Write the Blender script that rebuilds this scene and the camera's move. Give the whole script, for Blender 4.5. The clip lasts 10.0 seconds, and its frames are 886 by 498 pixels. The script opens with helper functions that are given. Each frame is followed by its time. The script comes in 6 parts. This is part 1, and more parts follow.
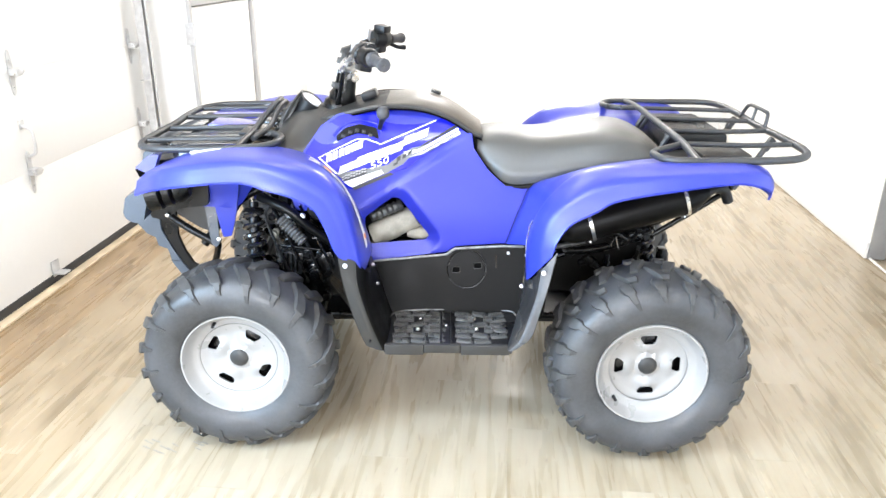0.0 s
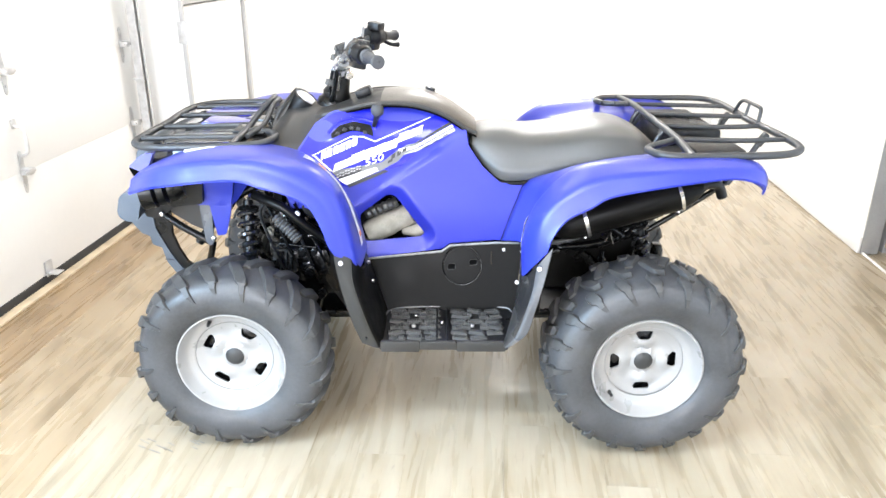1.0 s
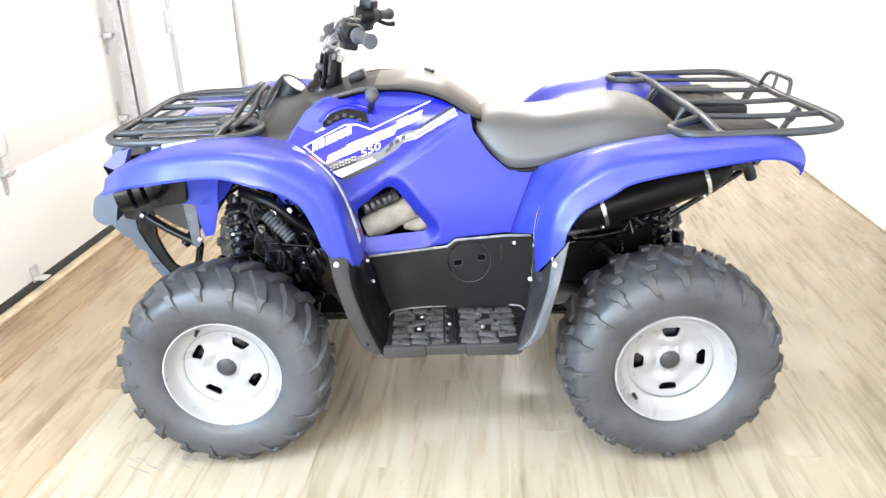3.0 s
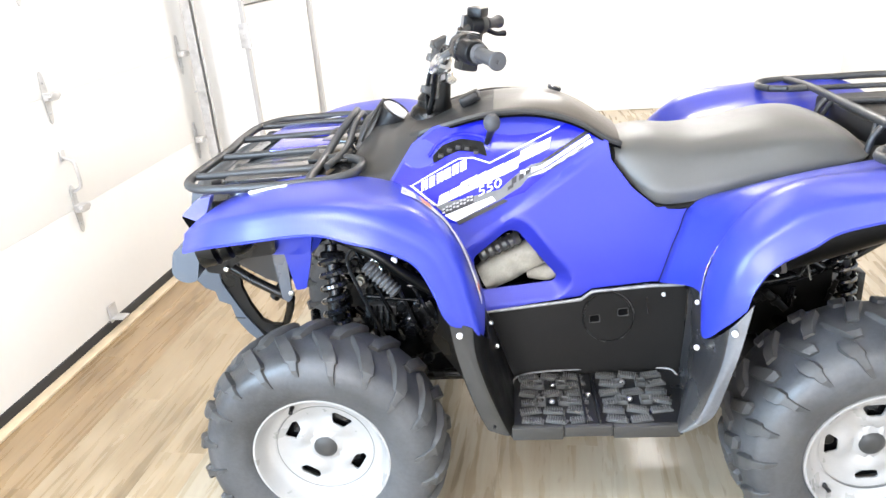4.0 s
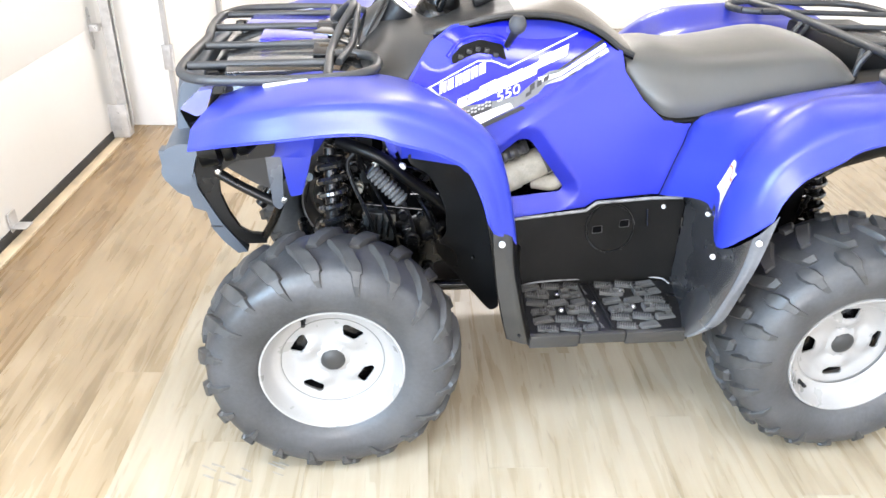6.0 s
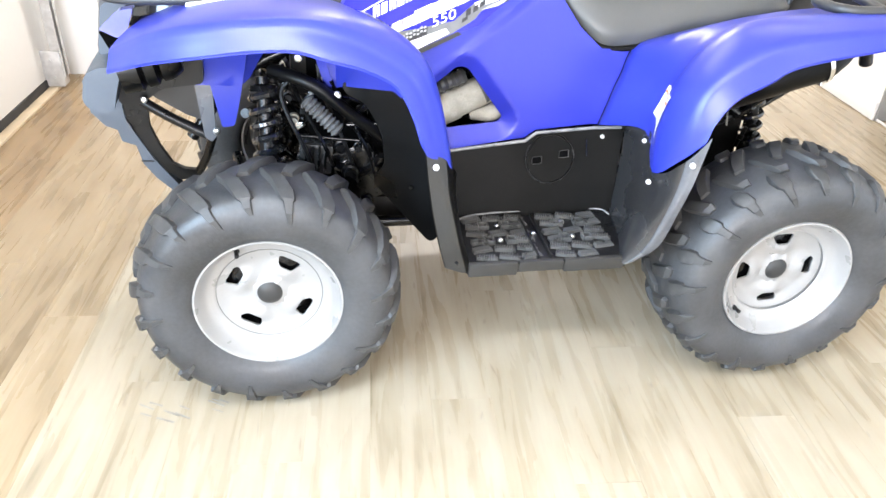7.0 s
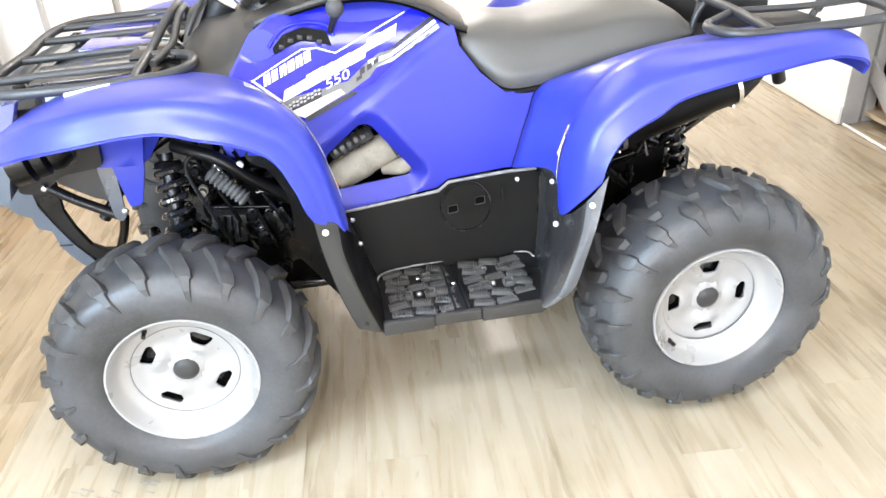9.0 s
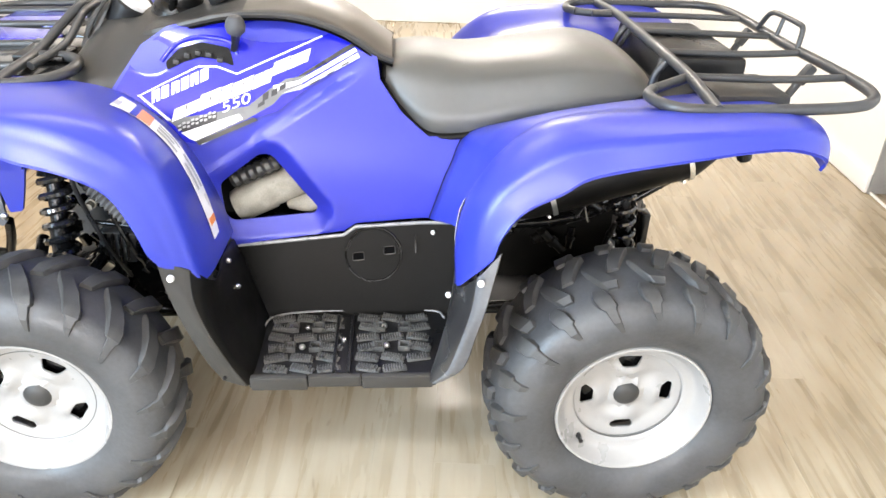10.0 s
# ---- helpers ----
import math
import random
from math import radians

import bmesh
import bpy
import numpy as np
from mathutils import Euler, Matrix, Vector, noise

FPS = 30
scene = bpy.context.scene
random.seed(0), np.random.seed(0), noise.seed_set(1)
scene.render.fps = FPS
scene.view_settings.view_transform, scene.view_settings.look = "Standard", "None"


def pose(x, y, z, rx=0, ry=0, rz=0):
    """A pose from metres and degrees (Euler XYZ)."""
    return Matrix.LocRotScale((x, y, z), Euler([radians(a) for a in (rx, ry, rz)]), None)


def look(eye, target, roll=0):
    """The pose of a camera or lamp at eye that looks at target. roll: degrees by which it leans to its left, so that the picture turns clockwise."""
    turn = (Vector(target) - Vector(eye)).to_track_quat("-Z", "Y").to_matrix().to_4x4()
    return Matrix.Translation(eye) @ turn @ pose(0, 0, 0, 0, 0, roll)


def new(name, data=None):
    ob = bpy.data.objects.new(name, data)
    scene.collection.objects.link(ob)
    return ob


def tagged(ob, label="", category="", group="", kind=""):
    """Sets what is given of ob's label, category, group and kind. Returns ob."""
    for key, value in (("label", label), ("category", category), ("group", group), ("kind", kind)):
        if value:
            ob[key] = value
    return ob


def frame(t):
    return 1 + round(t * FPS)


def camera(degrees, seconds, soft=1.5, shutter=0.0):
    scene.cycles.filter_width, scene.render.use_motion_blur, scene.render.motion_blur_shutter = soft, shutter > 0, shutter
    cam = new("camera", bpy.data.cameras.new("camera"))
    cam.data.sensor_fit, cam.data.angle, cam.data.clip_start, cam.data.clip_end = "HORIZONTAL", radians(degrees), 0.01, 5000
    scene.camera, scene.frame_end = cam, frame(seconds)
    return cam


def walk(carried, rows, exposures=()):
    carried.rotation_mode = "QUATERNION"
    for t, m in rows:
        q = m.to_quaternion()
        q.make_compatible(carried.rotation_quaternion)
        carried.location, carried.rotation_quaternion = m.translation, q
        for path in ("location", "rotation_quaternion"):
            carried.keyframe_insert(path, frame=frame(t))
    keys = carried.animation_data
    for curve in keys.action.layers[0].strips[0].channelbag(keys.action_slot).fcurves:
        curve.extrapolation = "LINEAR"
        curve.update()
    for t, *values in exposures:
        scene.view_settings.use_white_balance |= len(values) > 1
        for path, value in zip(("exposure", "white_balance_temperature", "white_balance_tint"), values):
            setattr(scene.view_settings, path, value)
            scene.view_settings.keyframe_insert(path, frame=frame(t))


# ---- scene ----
from mathutils.geometry import delaunay_2d_cdt

cam = camera(62.0, 10.0)
PATH = [
    (0, (0.012, -2.459, 1.455), (0.001, -0.598, 0.722), 0.5),
    (0.5, (0.01, -2.461, 1.452), (0.012, -0.599, 0.721), 0.8),
    (1, (0.007, -2.461, 1.451), (0.013, -0.602, 0.714), 0.3),
    (1.5, (0.007, -2.459, 1.45), (0.01, -0.605, 0.702), 0.1),
    (2, (0.007, -2.452, 1.446), (0.007, -0.604, 0.68), 0.1),
    (2.2, (0.011, -2.443, 1.441), (0.011, -0.599, 0.664), -0.2),
    (3.3, (0.006, -2.148, 1.401), (-0.043, -0.299, 0.64), -2.9),
    (3.5, (-0.043, -2.045, 1.419), (-0.214, -0.187, 0.698), -4.0),
    (4, (-0.153, -1.907, 1.413), (-0.342, -0.07, 0.643), -4.7),
    (4.5, (-0.316, -1.867, 1.434), (-0.214, -0.026, 0.659), -3.8),
    (5, (-0.498, -1.854, 1.418), (-0.333, -0.028, 0.62), -2.8),
    (5.2, (-0.51, -1.849, 1.402), (-0.291, -0.063, 0.529), -1.8),
    (6.3, (-0.557, -1.868, 1.355), (-0.351, -0.153, 0.347), 2.4),
    (6.5, (-0.555, -1.878, 1.329), (-0.341, -0.185, 0.287), 0.8),
    (7, (-0.497, -1.893, 1.298), (-0.18, -0.223, 0.243), 2.9),
    (7.5, (-0.458, -1.894, 1.272), (-0.085, -0.281, 0.151), 1.3),
    (8, (-0.425, -1.893, 1.286), (0.048, -0.257, 0.238), 1.5),
    (8.5, (-0.39, -1.882, 1.294), (0.021, -0.229, 0.247), -0.5),
    (9, (-0.24, -1.887, 1.335), (0.026, -0.165, 0.353), -3.2),
    (9.4, (-0.199, -1.926, 1.405), (-0.004, -0.252, 0.328), -0.3),
    (9.5, (-0.076, -1.882, 1.375), (-0.016, -0.156, 0.366), -1.9),
    (10, (0.127, -1.706, 1.366), (0.254, 0.025, 0.372), 1.9),
]
walk(cam, [(t, look(eye, target, roll)) for t, eye, target, roll in PATH], [(0, 0.04, 6330, 10), (3.3, 0.05, 6420, 11), (6.3, 0.05, 6500, 12), (8.5, 0.04, 6620, 12), (9.5, 0.03, 6700, 11), (10, -0.03, 6900, 12)])

# ---- light ----
world = bpy.data.worlds.new("world")
scene.world = world
world.use_nodes = True
wn = world.node_tree
sky = wn.nodes.new("ShaderNodeTexSky")
sky.sky_type, sky.sun_disc, sky.sun_elevation, sky.sun_rotation = "NISHITA", False, radians(40), radians(200)
wn.links.new(sky.outputs[0], wn.nodes["Background"].inputs[0])
wn.nodes["Background"].inputs[1].default_value = 0.12

ROOM = pose(0, 0, 0, 0, 0, -4.5)          # the room stands slightly askew to the vehicle
LEFT, RIGHT, BACK, FRONT, HIGH = -1.90, 2.13, 4.35, -5.6, 2.75


def lamp(name, m, w, h, power, colour):
    data = bpy.data.lights.new(name, "AREA")
    data.shape, data.size, data.size_y, data.energy, data.color = "RECTANGLE", w, h, power, colour
    ob = new(name, data)
    ob.matrix_world = m
    return ob


LIGHTS = [(-0.60, 0.75, 14), (1.1, 0.75, 5), (0.2, 3.05, 100), (-0.60, -1.90, 64), (1.1, -1.90, 8)]
for lx, ly, power in LIGHTS:
    lamp("ceiling_lamp", ROOM @ pose(lx, ly, HIGH - 0.085), 1.15, 0.26, power, (1.0, 0.97, 0.94) if ly > 2 else (1.0, 0.968, 0.93) if ly > 0 else (0.80, 0.875, 1.0))
lamp("window_daylight", ROOM @ pose(LEFT + 0.03, -2.40, 1.62, 0, -90, 0), 1.7, 1.75, 270, (0.55, 0.77, 1.0))
lamp("window_daylight", ROOM @ pose(-0.55, FRONT + 0.03, 1.55, 90, 0, 0), 2.3, 1.5, 290, (0.93, 0.945, 1.0))


# ---- materials ----
def nodes_of(name):
    m = bpy.data.materials.new(name)
    m.use_nodes = True
    return m, m.node_tree, m.node_tree.nodes["Principled BSDF"]


def mat(name, colour, rough=0.5, metal=0.0, vary=0.12, scale=9.0, bump=0.0, bump_scale=220.0, coat=0.0, rough_vary=0.1, dirt=None, dirt_at=0.62, spec=0.5):
    """Painted, moulded or worn surface: colour with two scales of noise, uneven gloss, fine relief."""
    m, t, b = nodes_of(name)
    L = t.links
    co = t.nodes.new("ShaderNodeTexCoord")
    big = t.nodes.new("ShaderNodeTexNoise")
    big.inputs["Scale"].default_value, big.inputs["Detail"].default_value = scale, 5
    L.new(co.outputs["Object"], big.inputs["Vector"])
    fine = t.nodes.new("ShaderNodeTexNoise")
    fine.inputs["Scale"].default_value, fine.inputs["Detail"].default_value = scale * 14, 3
    L.new(co.outputs["Object"], fine.inputs["Vector"])
    both = t.nodes.new("ShaderNodeMath")
    both.operation = "MULTIPLY_ADD"
    both.inputs[1].default_value = 0.35
    L.new(fine.outputs[0], both.inputs[0])
    L.new(big.outputs[0], both.inputs[2])
    ramp = t.nodes.new("ShaderNodeMapRange")
    ramp.inputs["From Min"].default_value, ramp.inputs["From Max"].default_value = 0.4, 0.95
    ramp.inputs["To Min"].default_value, ramp.inputs["To Max"].default_value = 1 - vary, 1 + vary
    L.new(both.outputs[0], ramp.inputs["Value"])
    mul = t.nodes.new("ShaderNodeVectorMath")
    mul.operation = "SCALE"
    mul.inputs[0].default_value = colour
    L.new(ramp.outputs[0], mul.inputs["Scale"])
    out = mul.outputs[0]
    if dirt:
        patch_ = t.nodes.new("ShaderNodeMapRange")
        patch_.inputs["From Min"].default_value, patch_.inputs["From Max"].default_value = dirt_at, dirt_at + 0.25
        patch_.interpolation_type = "SMOOTHSTEP"
        L.new(big.outputs[0], patch_.inputs["Value"])
        mix = t.nodes.new("ShaderNodeMix")
        mix.data_type = "RGBA"
        mix.inputs[7].default_value = (*dirt, 1)
        L.new(patch_.outputs[0], mix.inputs[0])
        L.new(out, mix.inputs[6])
        out = mix.outputs[2]
    L.new(out, b.inputs["Base Color"])
    b.inputs["Metallic"].default_value = metal
    rr = t.nodes.new("ShaderNodeMapRange")
    rr.inputs["From Min"].default_value, rr.inputs["From Max"].default_value = 0.3, 0.7
    rr.inputs["To Min"].default_value, rr.inputs["To Max"].default_value = max(0.02, rough - rough_vary), min(1, rough + rough_vary)
    rr.interpolation_type = "SMOOTHSTEP"
    L.new(big.outputs[0], rr.inputs["Value"])
    L.new(rr.outputs[0], b.inputs["Roughness"])
    b.inputs["Specular IOR Level"].default_value = spec
    b.inputs["Coat Weight"].default_value = coat
    b.inputs["Coat Roughness"].default_value = 0.06
    if bump:
        n = t.nodes.new("ShaderNodeTexNoise")
        n.inputs["Scale"].default_value, n.inputs["Detail"].default_value = bump_scale, 4
        L.new(co.outputs["Object"], n.inputs["Vector"])
        bp = t.nodes.new("ShaderNodeBump")
        bp.inputs["Strength"].default_value, bp.inputs["Distance"].default_value = bump, 0.002
        L.new(n.outputs[0], bp.inputs["Height"])
        L.new(bp.outputs[0], b.inputs["Normal"])
    return m


def plank_material(name="oak_look_vinyl", brown=0.0, shade=(1, 1, 1, 1)):
    """Pale limed-oak vinyl boards: long streaks, knots and a tone of their own."""
    m, t, b = nodes_of(name)
    L = t.links
    co = t.nodes.new("ShaderNodeTexCoord")
    info = t.nodes.new("ShaderNodeObjectInfo")
    shift = t.nodes.new("ShaderNodeVectorMath")
    shift.operation = "MULTIPLY_ADD"
    shift.inputs[1].default_value = (37, 53, 0)
    L.new(info.outputs["Random"], shift.inputs[0])
    L.new(co.outputs["Object"], shift.inputs[2])

    def noise_(sx, sy, detail, distortion=0.0):
        mp = t.nodes.new("ShaderNodeMapping")
        mp.inputs["Scale"].default_value = (sx, sy, 1)
        L.new(shift.outputs[0], mp.inputs["Vector"])
        n = t.nodes.new("ShaderNodeTexNoise")
        n.inputs["Scale"].default_value, n.inputs["Detail"].default_value, n.inputs["Distortion"].default_value = 1, detail, distortion
        L.new(mp.outputs[0], n.inputs["Vector"])
        return n.outputs[0]

    streak, grain, cloud = noise_(30, 2.4, 6, 0.6), noise_(110, 7, 4), noise_(7.0, 1.9, 6, 0.9)
    ramp = t.nodes.new("ShaderNodeValToRGB")
    els = ramp.color_ramp.elements
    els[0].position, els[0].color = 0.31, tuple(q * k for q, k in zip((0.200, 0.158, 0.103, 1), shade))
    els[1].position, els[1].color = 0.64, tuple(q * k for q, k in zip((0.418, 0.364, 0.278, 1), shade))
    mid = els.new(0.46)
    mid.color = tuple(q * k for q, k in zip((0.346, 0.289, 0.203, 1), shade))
    a = t.nodes.new("ShaderNodeMath")
    a.operation = "MULTIPLY_ADD"
    a.inputs[1].default_value = 0.14
    L.new(grain, a.inputs[0])
    c = t.nodes.new("ShaderNodeMath")
    c.operation = "MULTIPLY_ADD"
    c.inputs[1].default_value = 0.32
    L.new(streak, c.inputs[0])
    d = t.nodes.new("ShaderNodeMath")
    d.operation = "MULTIPLY"
    d.inputs[1].default_value = 0.52
    L.new(cloud, d.inputs[0])
    L.new(d.outputs[0], c.inputs[2])
    L.new(c.outputs[0], a.inputs[2])
    tone = t.nodes.new("ShaderNodeMapRange")
    tone.inputs["To Min"].default_value, tone.inputs["To Max"].default_value = -0.012 - brown, 0.011 - brown
    L.new(info.outputs["Random"], tone.inputs["Value"])
    e = t.nodes.new("ShaderNodeMath")
    e.operation = "ADD"
    L.new(a.outputs[0], e.inputs[0])
    L.new(tone.outputs[0], e.inputs[1])
    L.new(e.outputs[0], ramp.inputs[0])
    # short dark cracks and knots
    fleck = t.nodes.new("ShaderNodeMapRange")
    fleck.inputs["From Min"].default_value, fleck.inputs["From Max"].default_value, fleck.inputs["To Max"].default_value = 0.66, 0.78, 0.6
    L.new(noise_(46, 7, 3, 0.6), fleck.inputs["Value"])
    crack = t.nodes.new("ShaderNodeMix")
    crack.data_type = "RGBA"
    crack.inputs[7].default_value = (0.115, 0.085, 0.055, 1)
    L.new(fleck.outputs[0], crack.inputs[0])
    L.new(ramp.outputs[0], crack.inputs[6])
    L.new(crack.outputs[2], b.inputs["Base Color"])
    rr = t.nodes.new("ShaderNodeMapRange")
    rr.inputs["To Min"].default_value, rr.inputs["To Max"].default_value = 0.20, 0.36
    L.new(streak, rr.inputs["Value"])
    L.new(rr.outputs[0], b.inputs["Roughness"])
    bp = t.nodes.new("ShaderNodeBump")
    bp.inputs["Strength"].default_value, bp.inputs["Distance"].default_value = 0.12, 0.001
    L.new(grain, bp.inputs["Height"])
    L.new(bp.outputs[0], b.inputs["Normal"])
    return m


BLUE = mat("blue_moulded_plastic", (0.021, 0.034, 0.33), 0.36, vary=0.05, scale=4, bump=0.03, bump_scale=500, rough_vary=0.0, coat=0.14)
SATIN = mat("blue_satin_plastic", (0.020, 0.028, 0.34), 0.36, vary=0.05, scale=3, bump=0.02, bump_scale=400, rough_vary=0.0, coat=0.10)
GLOSS = mat("blue_gloss_plastic", (0.010, 0.013, 0.40), 0.12, vary=0.05, scale=3, coat=0.5, rough_vary=0.03)
for blue_ in (BLUE, SATIN):
    blue_.node_tree.nodes["Principled BSDF"].inputs["Coat Roughness"].default_value = 0.24
BLACK = mat("black_textured_plastic", (0.0085, 0.0085, 0.009), 0.36, vary=0.25, bump=0.12, bump_scale=900, dirt=(0.014, 0.0135, 0.013), dirt_at=0.64, spec=0.30)
# tank top's tan reflection is put into the warm base and sheen tint
TANKM = mat("charcoal_plastic_tan_sheen", (0.056, 0.050, 0.043), 0.36, vary=0.1, bump=0.10, bump_scale=800, rough_vary=0.04)
TANKM.node_tree.nodes["Principled BSDF"].inputs["Sheen Weight"].default_value = 0.22
TANKM.node_tree.nodes["Principled BSDF"].inputs["Sheen Roughness"].default_value = 0.4
TANKM.node_tree.nodes["Principled BSDF"].inputs["Sheen Tint"].default_value = (1.0, 0.86, 0.70, 1)
# paler than the front guard's MATT: the rear guard's sheen is in this colour
GUARD = mat("black_satin_guard_plastic", (0.022, 0.022, 0.023), 0.26, vary=0.25, bump=0.10, bump_scale=900, spec=1.0)
BONNET = mat("glossy_charcoal_bonnet", (0.020, 0.020, 0.020), 0.16, vary=0.2, coat=0.4)
# pale grey that paints the highlight on the footwell's top edge; also the step rim
EDGE = mat("pale_rim_and_edge_highlight", (0.20, 0.20, 0.20), 0.34, vary=0.35, scale=40)
CASE = mat("grey_oily_casting", (0.10, 0.10, 0.10), 0.20, metal=0.6, vary=0.35, scale=30)
# grey of a bracket; on the black rear guard it paints the window sheen
GUARDB = mat("guard_sheen_and_bracket_grey", (0.078, 0.085, 0.098), 0.26, vary=0.25, bump=0.10, bump_scale=900, spec=1.0)
GREY = mat("slate_grey_plastic", (0.066, 0.080, 0.100), 0.42, vary=0.1, bump=0.10, bump_scale=700)
COWL = mat("charcoal_grained_plastic", (0.028, 0.027, 0.0255), 0.44, vary=0.12, bump=0.14, bump_scale=800, spec=0.4)
SEAT = mat("charcoal_vinyl", (0.060, 0.060, 0.057), 0.36, vary=0.08, scale=6, bump=0.18, bump_scale=650, rough_vary=0.04)
# warm sheen tint stands in for the tan reflection on the seat top
SEAT.node_tree.nodes["Principled BSDF"].inputs["Sheen Weight"].default_value = 0.18
SEAT.node_tree.nodes["Principled BSDF"].inputs["Sheen Roughness"].default_value = 0.4
SEAT.node_tree.nodes["Principled BSDF"].inputs["Sheen Tint"].default_value = (1.0, 0.89, 0.76, 1)
MATT = mat("matt_black_plastic", (0.0048, 0.0045, 0.0040), 0.40, vary=0.4, bump=0.12, bump_scale=900, spec=0.12)
# blacker than MATT: the front bay's shade is put into this colour
PITCH = mat("deepened_pitch_black", (0.0018, 0.0018, 0.0019), 0.34, vary=0.3, bump=0.1, bump_scale=600, spec=0.30)
SPRING = mat("enamelled_spring_steel", (0.020, 0.020, 0.021), 0.14, metal=0.3, vary=0.2, scale=30, coat=0.8)
# near-black for slots, grooves and gaps: their shade is put into the colour
VOID = mat("recess_shade_black", (0.0012, 0.0012, 0.0013), 0.8, vary=0.2, spec=0.05)
# step teeth: wear and painted highlights together lighten this grey
TOOTH = mat("worn_highlit_tooth_plastic", (0.085, 0.084, 0.081), 0.36, vary=0.3, scale=30)
SHINY = mat("oily_black_metal", (0.006, 0.006, 0.007), 0.12, metal=0.1, vary=0.3, scale=30, coat=0.7)
RACK = mat("dark_powder_coat", (0.040, 0.041, 0.043), 0.42, metal=0.15, vary=0.12, bump=0.06, bump_scale=600)
RUBBER = mat("tyre_rubber", (0.044, 0.045, 0.0475), 0.48, vary=0.5, scale=7, bump=0.28, bump_scale=140, spec=0.55, dirt=(0.046, 0.044, 0.040), dirt_at=0.56)
LUG = mat("worn_lug_rubber", (0.046, 0.0455, 0.045), 0.46, spec=0.35, vary=0.35, scale=30, bump=0.12, bump_scale=300, dirt=(0.060, 0.056, 0.049), dirt_at=0.58)
RIM = mat("silver_white_wheel_paint", (0.275, 0.268, 0.260), 0.36, metal=0.10, vary=0.06, scale=14, dirt=(0.30, 0.285, 0.265), dirt_at=0.56)
DARKSTEEL = mat("black_painted_steel", (0.0026, 0.0026, 0.0028), 0.22, metal=0.2, vary=0.3, scale=20)
ENGINE = mat("dark_cast_alloy", (0.0085, 0.0085, 0.009), 0.26, metal=0.6, vary=0.35, scale=24, bump=0.2, bump_scale=160)
ALLOY = mat("raw_cast_aluminium", (0.27, 0.255, 0.215), 0.72, vary=0.4, scale=26, bump=0.6, bump_scale=70, dirt=(0.10, 0.09, 0.07), dirt_at=0.60)
CHROME = mat("bright_zinc_steel", (0.72, 0.71, 0.69), 0.22, metal=0.95, vary=0.08)
BOLTW = mat("pale_bolt_head", (0.74, 0.73, 0.71), 0.34, metal=0.3, vary=0.08)
PALEGREY = mat("pale_grey_casting", (0.42, 0.42, 0.42), 0.4, metal=0.2, vary=0.12, scale=20)
GRIP = mat("grip_rubber", (0.045, 0.045, 0.048), 0.62, vary=0.12, bump=0.25, bump_scale=500)
WHITEP = mat("white_vinyl_print", (0.82, 0.82, 0.82), 0.35, vary=0.04)
SILVERP = mat("silver_vinyl_print", (0.13, 0.132, 0.135), 0.35, vary=0.2, scale=40)
BLACKP = mat("black_vinyl_print", (0.015, 0.015, 0.017), 0.35, vary=0.15)
GREYP = mat("grey_vinyl_print", (0.42, 0.42, 0.42), 0.4, vary=0.1)
ORANGEP = mat("orange_vinyl_print", (0.75, 0.25, 0.05), 0.4, vary=0.05)
CLEAR = mat("smoky_gauge_glass", (0.55, 0.57, 0.62), 0.08, vary=0.06, coat=0.6)
LENS = mat("lavender_lens", (0.16, 0.17, 0.42), 0.15, vary=0.1, coat=0.5)
BOOT = mat("silvery_ribbed_rubber", (0.13, 0.13, 0.128), 0.35, metal=0.2, vary=0.3, scale=40)
# grey of the thin ring that paints the gap's shade on the wheel
DISCGAP = mat("shaded_wheel_gap", (0.10, 0.098, 0.095), 0.6, vary=0.2, scale=20)
HOSE = mat("ribbed_grey_boot", (0.075, 0.075, 0.074), 0.2, vary=0.2)
WALL = mat("white_wall_paint", (0.80, 0.80, 0.79), 0.62, vary=0.025, scale=1.6, bump=0.06, bump_scale=120)
TRIM = mat("white_gloss_trim", (0.80, 0.795, 0.78), 0.38, vary=0.03, scale=3)
DOORP = mat("garage_door_enamel", (0.72, 0.718, 0.705), 0.42, vary=0.025, scale=2.5, bump=0.10, bump_scale=350)
GALV = mat("galvanised_steel", (0.52, 0.52, 0.52), 0.42, metal=0.45, vary=0.22, scale=30)
SEALM = mat("black_door_seal", (0.02, 0.02, 0.021), 0.6, vary=0.25)
PALEWOOD = mat("pale_threshold_wood", (0.56, 0.46, 0.32), 0.5, vary=0.2, scale=12)
GREYWOOD = mat("grey_painted_timber", (0.30, 0.30, 0.295), 0.55, vary=0.14, scale=7, bump=0.12, bump_scale=90)
# unseen ceiling, tinted warm so that seat and tank reflect tan
WARMCEIL = mat("warm_tint_ceiling", (0.70, 0.57, 0.42), 0.5, vary=0.15, scale=5)
# cardboard colour is darkened too, for the dim store
CARD = mat("brown_cardboard", (0.26, 0.125, 0.05), 0.75, vary=0.14, scale=8)
# unseen wall, darkened so that the black plastic reflects a dim room
DIMWALL = mat("dimmed_unseen_wall", (0.17, 0.165, 0.155), 0.65, vary=0.06, scale=2)
# dimness of the store room is put into this wall colour
DARKWALL = mat("dimmed_store_wall", (0.045, 0.038, 0.032), 0.7, vary=0.12, scale=2)
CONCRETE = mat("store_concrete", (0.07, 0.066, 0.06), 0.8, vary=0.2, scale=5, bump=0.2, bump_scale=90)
INK = mat("grey_floor_scuff", (0.27, 0.25, 0.215), 0.7, vary=0.4, scale=60)
PLANK = plank_material()
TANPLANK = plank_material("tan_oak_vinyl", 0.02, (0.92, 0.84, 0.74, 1))
